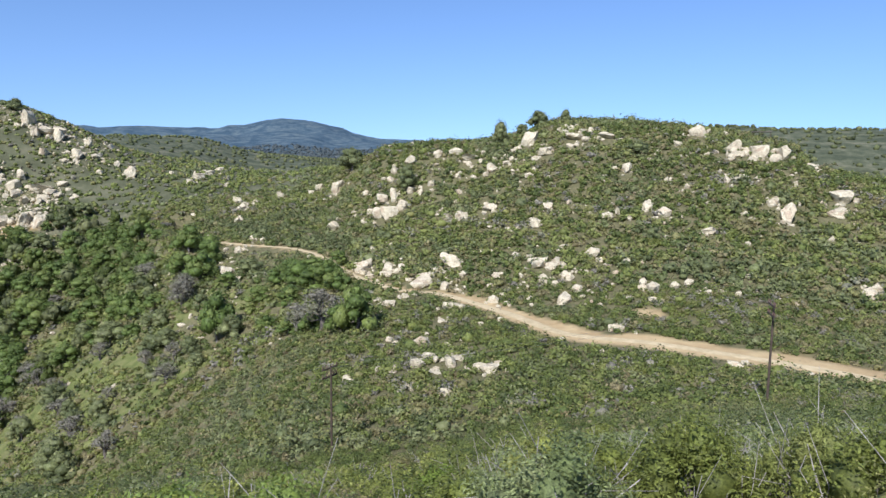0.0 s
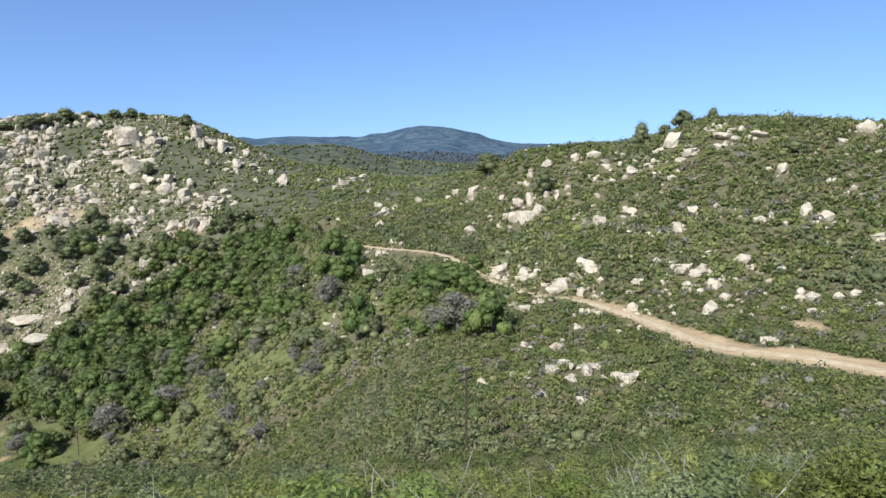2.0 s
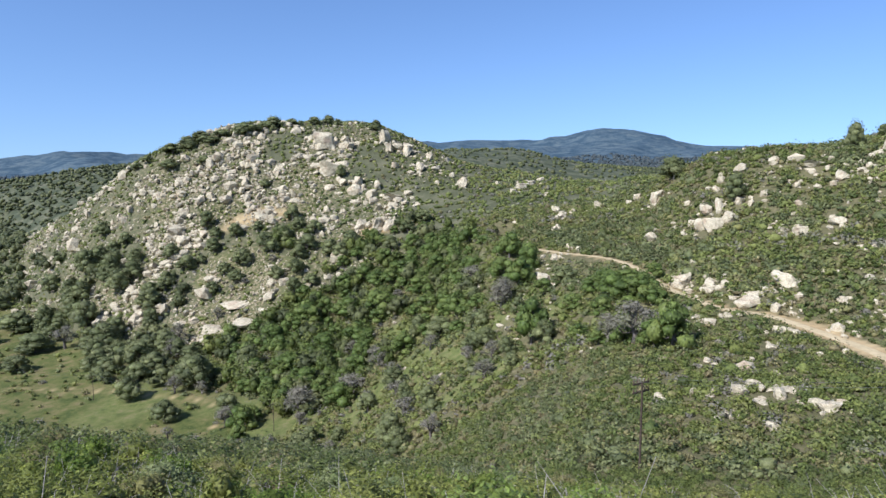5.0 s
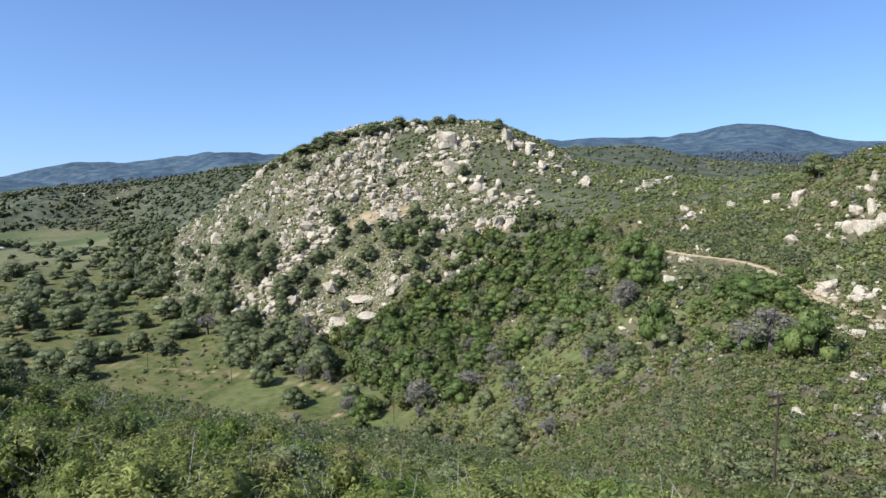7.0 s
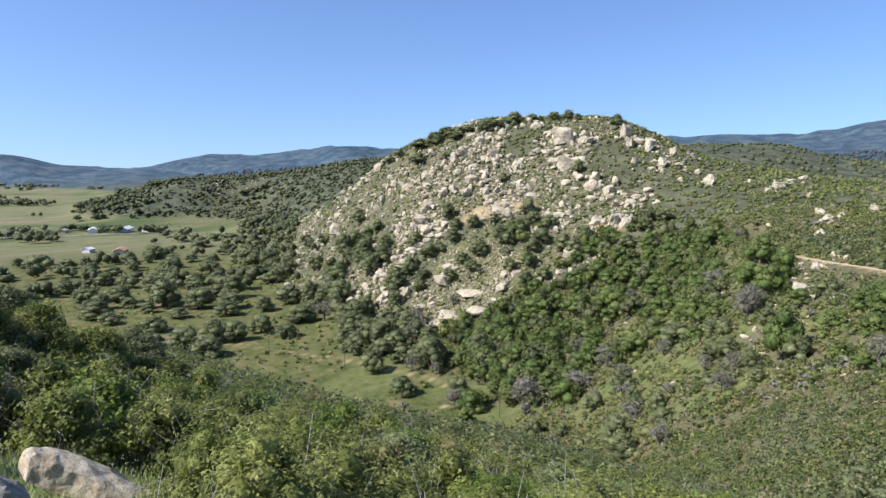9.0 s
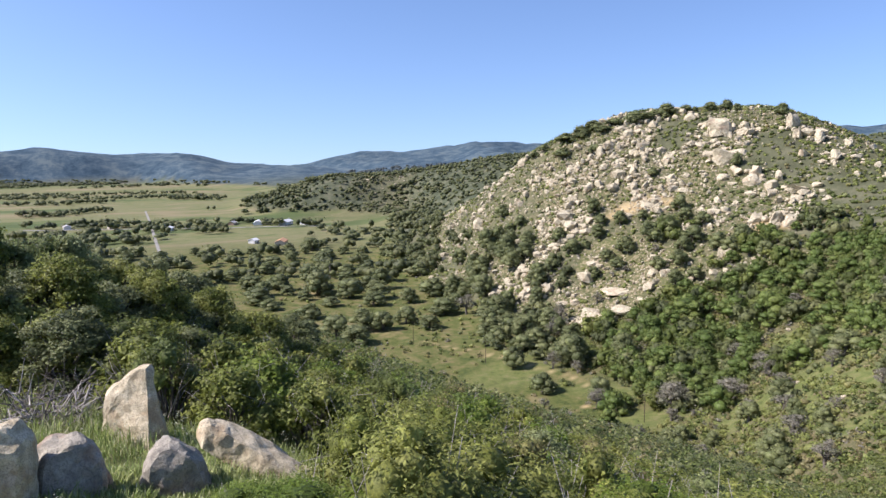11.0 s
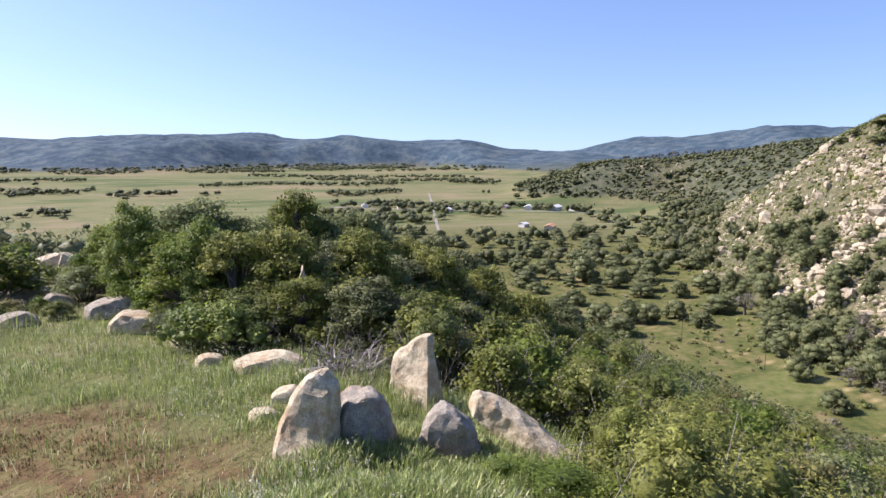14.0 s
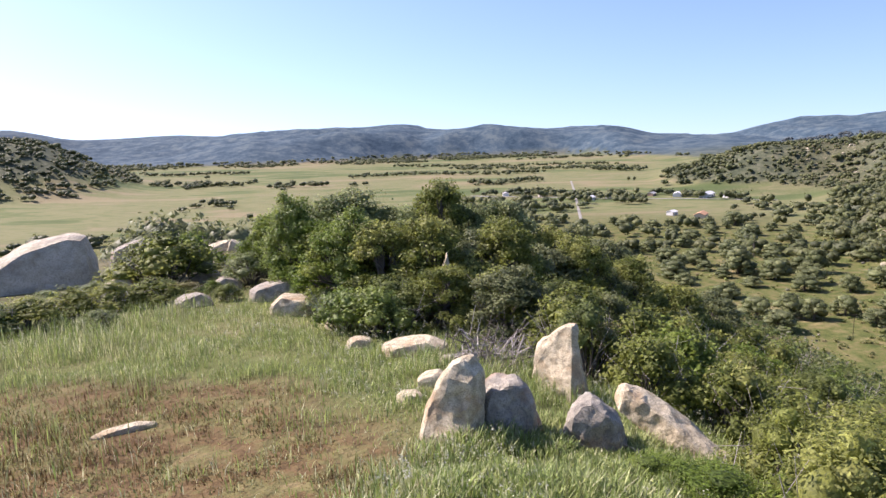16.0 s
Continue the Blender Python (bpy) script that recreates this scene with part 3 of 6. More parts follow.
FLANK = [(-226, 315, 19.3, 13.5), (-205, 312, 10.9, 15.4), (-205, 306, 12.3, 8.4), (-193, 306, 9.0, 6.6), (-182, 307, 17.8, 5.9), (-172, 304, 8.7, 3.2), (-281, 273, 9.8, 15.0), (-277, 276, 6.5, 9.3), (-292, 291, 6.9, 6.8), (-270, 250, 15.4, 8.8), (-258, 250, 12.0, 6.6), (-280, 250, 9.4, 6.9), (-175, 282, 11.1, 11.0), (-167, 282, 8.2, 9.0), (-183, 281, 8.4, 6.2), (-210, 278, 8.7, 4.5), (-165, 254, 8.9, 3.9), (-179, 247, 5.1, 5.1), (-188, 244, 5.2, 2.9), (-238, 236, 11.3, 4.7), (-243, 295, 9.5, 6.3), (-256, 282, 8.2, 7.0)]
SLAB = [(-206, 212, 15.1, 8.3), (-215, 213, 10.3, 6.8), (-202, 219, 12.7, 5.6), (-215, 227, 15.9, 3.5), (-230, 216, 8.0, 4.4), (-198, 225, 5.1, 4.5), (-211, 205, 10.1, 5.5), (-236, 214, 6.8, 3.6), (-251, 204, 6.9, 3.6), (-251, 218, 8.4, 3.1)]

STREWN = [(-76, 220, 3.9, 5.8), (-62, 188, 4.3, 3.3), (-54, 174, 3.3, 4.5), (-18, 154, 3.1, 4.7), (-14, 144, 1.9, 1.9), (-12, 153, 3.3, 2.0), (-10, 148, 2.0, 1.7), (-7, 141, 3.5, 1.6), (-4, 140, 4.2, 2.6), (-2, 141, 3.0, 3.3), (1, 153, 4.3, 3.0), (4, 150, 2.8, 2.3), (-7, 126, 2.3, 1.5), (-5, 126, 1.9, 1.3), (-12, 125, 2.7, 2.1), (-10, 123, 1.6, 1.4), (-16, 137, 1.4, 1.1), (-11, 109, 2.4, 1.8), (-9, 100, 1.8, 1.0), (-7, 101, 1.2, 0.8), (0, 111, 2.8, 0.9), (-3, 104, 0.9, 1.0), (10, 119, 1.8, 1.4), (12, 121, 2.4, 1.8), (8, 123, 1.2, 1.0), (4, 176, 2.6, 2.0), (-2, 188, 3.1, 2.2), (4, 186, 4.0, 3.7), (11, 183, 3.7, 2.1), (12, 170, 2.8, 1.4), (10, 166, 1.9, 1.1), (-34, 216, 4.0, 2.9), (-29, 222, 4.1, 2.2), (-73, 245, 3.8, 3.0), (-79, 269, 6.1, 3.3), (-96, 262, 3.7, 2.8), (-62, 164, 2.0, 3.2), (-53, 144, 3.8, 2.3), (-48, 141, 2.0, 1.5), (-32, 124, 1.5, 1.1), (-30, 123, 1.5, 0.8), (-99, 173, 6.6, 2.0), (-129, 196, 5.9, 2.7), (-113, 200, 4.6, 2.7), (-126, 215, 3.3, 2.5), (-119, 220, 3.3, 2.9), (-82, 182, 4.3, 2.3), (-80, 184, 3.3, 2.0), (-76, 171, 2.2, 1.6)]

# ---- plants ----
rng = np.random.default_rng(7)


def part(name, mesh, parent=None, label=""):
    ob = new(name, mesh)
    if parent:
        ob.parent = parent
    return tagged(ob, label)


def units(n):
    v = rng.normal(size=(n, 3))
    return v / np.linalg.norm(v, axis=1)[:, None]


def leaves(centre, radius, per, size, lift=0.25, shell=0.55, long=1.0, quad=False):
    """Leaves or sprays round clumps: verts, faces, and the clump of each vertex."""
    n = len(centre)
    k = np.repeat(np.arange(n), per)
    d = units(len(k))
    d[:, 2] = np.where(d[:, 2] < -lift, -d[:, 2], d[:, 2])
    lump = 1 + 0.28 * np.sin(d[:, 0] * 5 + k * 1.3) * np.sin(d[:, 1] * 5 + k * 2.1) + 0.15 * np.sin(d[:, 2] * 9 + k)
    at = centre[k] + d * radius[k] * (shell + (1 - shell) * rng.random(len(k)) ** 0.5)[:, None] * lump[:, None]
    nrm = d * 0.9 + units(len(k)) * 0.8 + np.array([0, 0, 0.35])
    nrm /= np.linalg.norm(nrm, axis=1)[:, None]
    u = np.cross(nrm, units(len(k)))
    u /= np.linalg.norm(u, axis=1)[:, None] + 1e-9
    v = np.cross(nrm, u)
    s = (np.broadcast_to(size, (n,))[k] * rng.uniform(0.6, 1.35, len(k)))[:, None]
    if quad:
        corners = [at - u * s * long, at + v * s * 0.55, at + u * s * long, at - v * s * 0.55]
    else:
        corners = [at + u * s * long, at + (-0.5 * u + 0.8 * v) * s, at + (-0.5 * u - 0.8 * v) * s]
    c = len(corners)
    f = np.arange(len(k) * c).reshape(-1, c)
    if quad:
        f = np.concatenate([f[:, [0, 1, 2]], f[:, [0, 2, 3]]])
    return np.stack(corners, 1).reshape(-1, 3), f, np.repeat(k, c)


def lump_proto(seed, detail):
    bm = bmesh.new()
    bmesh.ops.create_icosphere(bm, subdivisions=detail, radius=1.0)
    v = np.array([p.co for p in bm.verts])
    f = np.array([[q.index for q in p.verts] for p in bm.faces])
    bm.free()
    n = np.array([noise.noise(Vector(p * 1.9) + Vector((seed * 3.7, seed * 1.3, 0))) for p in v])
    return v * (1 + 0.38 * n[:, None]), f


LUMPS = {d: [lump_proto(i, d) for i in range(6)] for d in (1, 2)}


def cores(centre, radius, detail=1):
    """The leafy mass inside each clump: verts, faces, clump of each vertex."""
    verts, faces, ks, n = [], [], [], 0
    kind = rng.integers(0, 6, len(centre))
    for i, (pv, pf) in enumerate(LUMPS[detail]):
        some = np.flatnonzero(kind == i)
        if not len(some):
            continue
        a = rng.uniform(0, 6.283, len(some))
        c, s = np.cos(a)[:, None], np.sin(a)[:, None]
        q = np.stack([c * pv[:, 0] - s * pv[:, 1], s * pv[:, 0] + c * pv[:, 1], np.broadcast_to(pv[:, 2], (len(some), len(pv)))], 2)
        verts.append((q * radius[some][:, None] + centre[some][:, None]).reshape(-1, 3))
        faces.append((pf[None] + (n + np.arange(len(some)) * len(pv))[:, None, None]).reshape(-1, 3))
        ks.append(np.repeat(some, len(pv)))
        n += len(some) * len(pv)
    return np.concatenate(verts), np.concatenate(faces), np.concatenate(ks)


def foliage_of(centre, radius, per, size, detail=1, fill=0.8, **how):
    """Clumps with a leafy mass inside and loose leaves round it."""
    centre, radius = np.asarray(centre, float), np.asarray(radius, float)
    v, f, k = leaves(centre, radius, per, size, **how)
    if not fill:
        return v, f, k
    cv, cf, ck = cores(centre, radius * fill, detail)
    return np.concatenate([cv, v]), np.concatenate([cf, f + len(cv)]), np.concatenate([ck, k])


def limb(points, radii, sides=5):
    """A tapered, bent limb."""
    p = np.asarray(points, float)
    verts, faces = [], []
    for i, q in enumerate(p):
        w = p[min(i + 1, len(p) - 1)] - p[max(i - 1, 0)]
        w = w / (np.linalg.norm(w) + 1e-9)
        u = np.cross(w, (0.31, 0.87, 0.37))
        u /= np.linalg.norm(u) + 1e-9
        v = np.cross(w, u)
        for s in range(sides):
            a = 2 * math.pi * s / sides
            verts.append(q + radii[i] * (math.cos(a) * u + math.sin(a) * v))
    for i in range(len(p) - 1):
        for s in range(sides):
            faces.append((i * sides + s, i * sides + (s + 1) % sides, (i + 1) * sides + (s + 1) % sides, (i + 1) * sides + s))
    return np.array(verts), np.array(faces)


def joined(pieces):
    verts, faces, n = [], [], 0
    for v, f in pieces:
        verts.append(v), faces.append(f + n)
        n += len(v)
    return np.concatenate(verts), np.concatenate(faces)


def scattered(n, b0, b1, r0, r1):
    """Even random places in a sector."""
    b, r = rng.uniform(b0, b1, n), np.sqrt(rng.uniform(r0 * r0, r1 * r1, n))
    return spot(b, r)


def seen_from_knoll(x, y, z, high=2.0):
    """Whether a plant there stands in sight of the knoll's top."""
    ok = np.ones(len(x), bool)
    eye = 1.7
    r = np.hypot(x, y)
    mine = (z + high - eye) / r
    for s in (0.12, 0.2, 0.3, 0.42, 0.55, 0.68, 0.8, 0.9, 0.96):
        ok &= (ground(x * s, y * s) - eye) / (r * s) < mine + 0.012
    return ok


def brush(name, x, y, z, radius, per, size, material, label, tone=None, flat=0.75, detail=1, fill=0.85):
    n = len(x)
    rad = np.stack([radius, radius * rng.uniform(0.75, 1.1, n), radius * flat * rng.uniform(0.75, 1.25, n)], 1)
    v, f, k = foliage_of(np.stack([x, y, z + radius * flat * 0.35], 1), rad, per, size, detail, fill)
    tone = rng.random(n) if tone is None else tone
    ob = new(name, mesh_of(name, v, f, material, {"tone": np.asarray(tone)[k]}, True))
    return tagged(ob, label, "shrubs", kind="stuff")


def bushland(n, b0, b1, r0, r1):
    """Places for chaparral, thinned where grass, stone or the track takes over."""
    x, y = scattered(n, b0, b1, r0, r1)
    z = ground(x, y)
    c = covers(x, y, z)
    keep = rng.random(n) > np.clip(0.93 * c["meadow"] + 0.62 * c["lush"] + 1.0 * c["plain"] + 0.5 * c["stony"] + 1.2 * c["bare"], 0, 1)
    keep &= seen_from_knoll(x, y, z)
    # low ground cover only below the far bend of the track
    bb, r = polar(x, y)
    bend = np.interp(bb, [12.5, 16.5, 20], [203, 215, 233])
    low = (bb > 12.2) & (bb < 20.6) & (r > bend - 26) & (r < bend + 2)
    keep &= ~(low & (r > bend - 7))
    z = np.where(low, z - 0.8, z)
    # brush stays low on the bank below the track
    line = np.interp(np.where(bb > 200, bb - 360, bb), [q[0] for q in TRACK[:-2]], [q[1] for q in TRACK[:-2]])
    before = line - r
    bank = (before > 0) & (before < 11) & (np.where(bb > 200, bb - 360, bb) < 12.2)
    keep &= ~(bank & (before < 3.2))
    z = np.where(bank, z - np.clip(1.5 - 0.17 * before, 0, 1.3), z)
    for px, py, wide, tall in HILL_A + HILL_B + HILL_C + OUTCROP + STREWN:
        k = 1 - (0.4 * wide + 1.0) / math.hypot(px, py)
        keep &= np.hypot(x - px * k, y - py * k) > 0.42 * wide + 0.4
    return x[keep], y[keep], z[keep]


def tones(x, y, seed):
    """Patches of kin plants, with odd ones among them."""
    return np.clip(0.42 + 0.45 * waves(x, y, 30, seed) + rng.normal(0, 0.22, len(x)), 0.02, 0.98)


def mixed(x, y, z, radius, per, size, label, seed, fill, lift=0.0):
    """Chaparral of several kinds in patches that run into one another."""
    kin = waves(x, y, 16, seed, 3) + rng.normal(0, 0.3, len(x))
    tone = np.clip(tones(x, y, seed + 5) + lift, 0, 0.92)
    for low, high, stuff, words in ((-9, -0.42, OAK, "dark scrub oak among "), (-0.42, 0.3, SCRUB, ""), (0.3, 0.5, CHAMISE, "olive chamise among "), (0.5, 0.62, GREY, "grey leafless brush among "), (0.62, 9, CHAMISE, "olive chamise among ")):
        k = (kin >= low) & (kin < high)
        if k.any():
            brush("chaparral", x[k], y[k], z[k], radius[k] * (1.15 if stuff is OAK else 1.0), per, size, stuff, words + label, tone[k], fill=fill)


x, y, z = bushland(7000, -42, 100, 17, 62)
mixed(x, y, z, rng.uniform(0.35, 1.0, len(x)), 112, 0.074, "dense green chaparral shrubs below the knoll", 21, 0.45, 0.3)
x, y, z = bushland(13500, -42, 100, 62, 130)
mixed(x, y, z, rng.gamma(3.0, 0.18, len(x)) + 0.3, 44, 0.19, "dense green chaparral shrubs on the lower slope", 31, 0.42)
x, y, z = bushland(30000, -42, 75, 130, 300)
mixed(x, y, z, rng.gamma(3.0, 0.27, len(x)) + 0.35, 25, 0.38, "green chaparral covering the boulder-strewn hillside", 41, 0.45)
x, y, z = bushland(21000, -5, 75, 300, 560)
mixed(x, y, z, rng.uniform(0.7, 1.9, len(x)), 6, 0.55, "green chaparral on the far hillside", 51, 0.66)
x, y, z = bushland(14000, -42, 130, 560, 1500)
brush("woodland", x, y, z, rng.uniform(1.8, 4.2, len(x)), 2, 1.2, WOOD, "dark oak woodland on distant hills", tones(x, y, 24))
# forest below the mountains, with haze in its leaf colour
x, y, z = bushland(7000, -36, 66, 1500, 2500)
brush("woodland", x, y, z, rng.uniform(4, 9, len(x)), 2, 3.0, HAZY_FOREST, "green forest below the mountains, coloured with blue haze", tones(x, y, 24))



def oak_meshes(height, spread, per, leaf, material, lobes=9, low=0.30, quad=False, stem=1.0, shell=0.5, bark=BARK, lump=1.0, fill=0.78):
    """Trunk and crown of an oak: a forked trunk, limbs, and lobes of leaves down to near the ground."""
    pieces = [limb([(0, 0, -0.08 * height), (0.02 * height, 0.01 * height, height * 0.16), (0.0, 0.02 * height, height * 0.36)], [height * 0.045 * stem, height * 0.035 * stem, height * 0.028 * stem])]
    centre, rad = [], []
    for i in range(lobes):
        a = 2.4 * i + rng.uniform(-0.5, 0.5)
        s = (i + 0.5) / lobes
        up = height * (low + (0.76 - low) * (1 - s) + rng.uniform(-0.05, 0.05))
        far = spread * (0.14 + 0.5 * s ** 0.8) * rng.uniform(0.75, 1.1) if i else 0.0
        c = np.array([math.cos(a) * far, math.sin(a) * far, up])
        centre.append(c)
        q = spread * rng.uniform(0.24, 0.5) * lump
        rad.append((q, q * rng.uniform(0.85, 1.15), min(q * rng.uniform(0.65, 0.9), height * 0.3)))
        pieces.append(limb([(0.0, 0.02 * height, height * 0.25), c * [0.45, 0.45, 0.75] + rng.normal(0, 0.025 * height, 3), c * [0.9, 0.9, 1.0]], [height * 0.02 * stem, height * 0.013 * stem, height * 0.004], 4))
    v, f, k = foliage_of(centre, rad, per, leaf, 2 if quad else 1, fill, lift=0.75, shell=shell, long=1.5 if quad else 1.0, quad=quad)
    tv, tf = joined(pieces)
    return mesh_of("trunk", tv, tf, bark, smooth=True), mesh_of("crown", v, f, material, {"tone": rng.random(lobes)[k] * 0.7}, True)


# unit trees: one metre high and one metre across
LIVE = [oak_meshes(1.0, 0.54, 110, 0.026, OAK, 15, low=0.19, lump=1.12, fill=0.74) for i in range(4)]
LUSH = [oak_meshes(1.0, 0.52, 110, 0.026, BRIGHT, 14, low=0.22, lump=1.05, fill=0.72) for i in range(3)]
BARE = [oak_meshes(1.0, 0.5, 170, 0.017, GREY, 11, stem=1.2, lump=0.85, fill=0.4) for i in range(2)]
made_trees = {}


def plant(kinds, i, label, group, px, py, wide, tall, turn=None, name="oak_tree", sink=0.02):
    m = pose(px, py, float(ground(px, py)[0]) - sink * tall, 0, 0, random.uniform(0, 360) if turn is None else turn)
    key = (label, group, i)
    if key in made_trees:
        ob = copy_thing(made_trees[key], m)
    else:
        ob = made_trees[key] = new("live_oak" if kinds is LIVE else "bare_tree" if kinds is BARE else name)
        part("trunk", kinds[i][0], ob)
        part("crown", kinds[i][1], ob)
        tagged(ob, label, "tree", group)
        ob.matrix_basis = m
    ob.scale = (wide, wide * random.uniform(0.9, 1.1), tall)
    return ob


taken = []


def free_spot(px, py, apart):
    if any((px - q[0]) ** 2 + (py - q[1]) ** 2 < apart * apart for q in taken):
        return False
    taken.append((px, py))
    return True


def row(list_of, kinds, label, group):
    for n, (px, py, wide, tall) in enumerate(list_of):
        taken.append((px, py))
        plant(kinds, n % len(kinds), label, group, px, py, wide * 1.05, tall)


# trees that can be told apart: x, y, width, height
RIDGE_OAKS = [(35, 257, 8.4, 8.1), (43, 246, 4.7, 5.7), (19, 234, 6.5, 8.6), (28, 248, 5.8, 4.7), (57, 202, 6.7, 5.5), (-35, 262, 12.2, 9.9), (-11, 210, 6.7, 8.8), (68, 159, 3.6, 3.7)]
CANYON = [(-49, 145, 9.2, 13.7), (-14.0, 109.6, 7.6, 10.2), (-17.1, 112.2, 6.8, 5.8), (-31, 162, 8.4, 5.4), (-26, 167, 5.7, 4.7)]
CANYON_GREY = [(-67, 172, 7.8, 9.5), (-21.1, 116.4, 10.6, 9.6), (-27.0, 122.5, 6.4, 6.4), (-113, 182, 9.3, 9.2), (-130, 164, 13.0, 10.6), (-110, 179, 5.8, 8.4), (-122, 176, 7.5, 6.6), (-67, 175, 8.7, 9.1), (-225, 203, 11.6, 11.4), (-279, 189, 14.4, 12.7)]
FOOT_OAKS = [(-218.1, 255.9, 10.0, 8.6), (-201.6, 255.2, 9.3, 7.9), (-187.3, 261.0, 9.6, 8.7), (-181.2, 268.8, 9.2, 7.8), (-205.4, 272.7, 9.7, 8.2), (-164.7, 259.5, 8.8, 7.9), (-228.7, 247.4, 10.6, 8.2), (-233.6, 239.6, 9.6, 7.2), (-204.6, 241.8, 9.5, 8.2), (-255.8, 237.8, 11.0, 9.0), (-270.0, 241.3, 9.8, 8.8), (-232.5, 230.4, 8.4, 6.6), (-224.9, 238.4, 8.4, 6.6), (-283.4, 229.6, 12.0, 10.4), (-298.2, 225.4, 12.3, 11.2), (-190.7, 237.1, 9.2, 7.9), (-166.9, 247.6, 8.5, 7.3), (-157.2, 265.3, 8.8, 7.9), (-156.2, 278.9, 9.1, 7.7), (-152.5, 288.7, 8.8, 7.4), (-253.6, 293.3, 7.1, 5.5), (-263.8, 222.1, 11.4, 9.9), (-306.7, 218.0, 12.4, 11.3), (-357.0, 236.3, 13.5, 12.2)]
FRONT_OAKS = [(-164.4, 182.3, 11.9, 10.2), (-155.4, 189.5, 13.6, 10.2), (-150.5, 204.1, 14.0, 10.5), (-138.6, 209.4, 13.8, 10.0), (-178.4, 206.8, 13.1, 11.3), (-170.6, 219.5, 15.2, 11.4), (-155.4, 226.4, 15.0, 10.2), (-135.8, 225.1, 12.5, 9.0), (-123.1, 229.2, 12.3, 8.8), (-98.2, 204.6, 11.5, 8.5), (-137.9, 246.7, 11.4, 8.0), (-122.7, 242.3, 9.1, 7.3), (-149.2, 240.4, 11.4, 8.6), (-42.4, 154.6, 6.6, 5.4), (-32.5, 142.5, 7.0, 6.0), (-39.9, 163.4, 6.8, 5.7), (-23.4, 119.2, 5.0, 4.2), (-28.8, 123.5, 4.3, 3.4), (-35.9, 135.4, 4.8, 3.8), (-141.4, 189.9, 5.6, 7.2), (-54.9, 171.5, 7.3, 4.9)]
SLOPE_OAKS = [(-91.6, 183.5, 10.6, 7.8), (-64.8, 156.0, 6.4, 5.6), (-51.2, 137.4, 4.6, 3.7), (-106.4, 189.0, 5.7, 4.5), (-50.3, 177.0, 7.4, 5.2), (-93.6, 212.0, 7.8, 6.2), (-188.0, 173.4, 12.4, 10.6), (-175.2, 189.5, 10.7, 10.7), (-171.6, 147.7, 9.6, 8.8), (-155.2, 157.9, 9.4, 9.4), (-287.0, 223.1, 14.7, 12.2), (-259.4, 218.3, 13.8, 11.4)]
SLOPE_GREY = [(-59.2, 146.1, 6.4, 5.4), (-68.6, 153.1, 5.5, 5.4), (-116.8, 173.3, 12.4, 7.8), (-89.9, 206.0, 14.4, 8.1), (-67.5, 173.5, 9.3, 8.8), (-131.0, 163.8, 12.3, 10.4), (-74.3, 146.1, 4.8, 4.2), (-91.2, 156.0, 8.1, 5.4)]
TOP_OAKS = [(-324, 294, 12.7, 7.2), (-318, 301, 9.1, 5.6), (-311, 306, 10.9, 5.6), (-303, 313, 9.1, 5.6), (-294, 319, 7.9, 5.6), (-290, 326, 9.1, 5.6), (-287, 334, 8.1, 5.6), (-283, 337, 8.1, 5.6), (-277, 344, 7.4, 4.9), (-272, 349, 5.9, 4.9), (-265, 354, 5.9, 5.7), (-258, 359, 7.4, 5.7), (-252, 361, 4.4, 4.8), (-228, 367, 6.5, 5.1), (-337, 287, 6.6, 4.9)]
SIDE_OAKS = [(-315, 284, 12.3, 7.0), (-295, 290, 8.6, 6.8), (-244, 337, 6.9, 6.9), (-265, 261, 9.3, 10.2), (-255, 257, 9.1, 6.6), (-223, 278, 8.9, 9.8), (-218, 314, 7.0, 7.7), (-222, 256, 11.3, 10.9), (-216, 262, 11.4, 10.9), (-201, 261, 11.0, 9.1), (-229, 247, 11.3, 7.8), (-180, 265, 8.0, 8.8), (-332, 251, 10.4, 9.5), (-321, 231, 13.3, 14.6), (-298, 228, 12.6, 13.9)]
VALLEY_OAKS = [(-287, 135, 16.3, 12.6), (-280, 142, 12.1, 10.7), (-376, 148, 20.6, 18.1), (-372, 164, 10.3, 9.5), (-332, 163, 14.5, 9.7), (-284, 157, 12.8, 10.4), (-373, 189, 15.9, 15.6), (-325, 181, 12.6, 10.4), (-335, 203, 19.9, 12.8), (-287, 205, 15.0, 15.8), (-261, 195, 16.7, 12.3), (-223, 181, 12.4, 12.2), (-198, 156, 9.9, 10.6), (-183, 173, 12.0, 14.0), (-224, 195, 11.4, 9.8), (-324, 210, 13.1, 14.4), (-311, 216, 12.8, 12.3), (-251, 211, 9.7, 9.2), (-197, 182, 9.3, 7.6)]

row(RIDGE_OAKS, LIVE, "windswept dark oak on the hill's skyline", "oaks of the near ridge")
row([(-25, 148, 8, 7.5), (-29, 151, 9, 7), (-34, 158, 9, 7.5), (-22, 141, 7, 6), (-38, 168, 8, 6)], LUSH, "full green oak hiding a bend of the dirt track", "oaks of the canyon")
row(CANYON, LUSH, "full green oak beside the dirt track in the canyon", "oaks of the canyon")
row(CANYON_GREY, BARE, "leafless grey brush tree among green oaks", "bare trees of the canyon")
row(FRONT_OAKS, LUSH, "full bright green oak at the wood's edge in the canyon", "oaks of the canyon woods")
row(FOOT_OAKS, LIVE, "dark oak between granite blocks on the stony hill", "oaks of the stony hill")
row(SLOPE_OAKS, LIVE, "dark green live oak on the canyon side", "oaks of the canyon side")
row(SLOPE_GREY, BARE, "leafless grey brush tree among green oaks", "bare trees of the canyon")
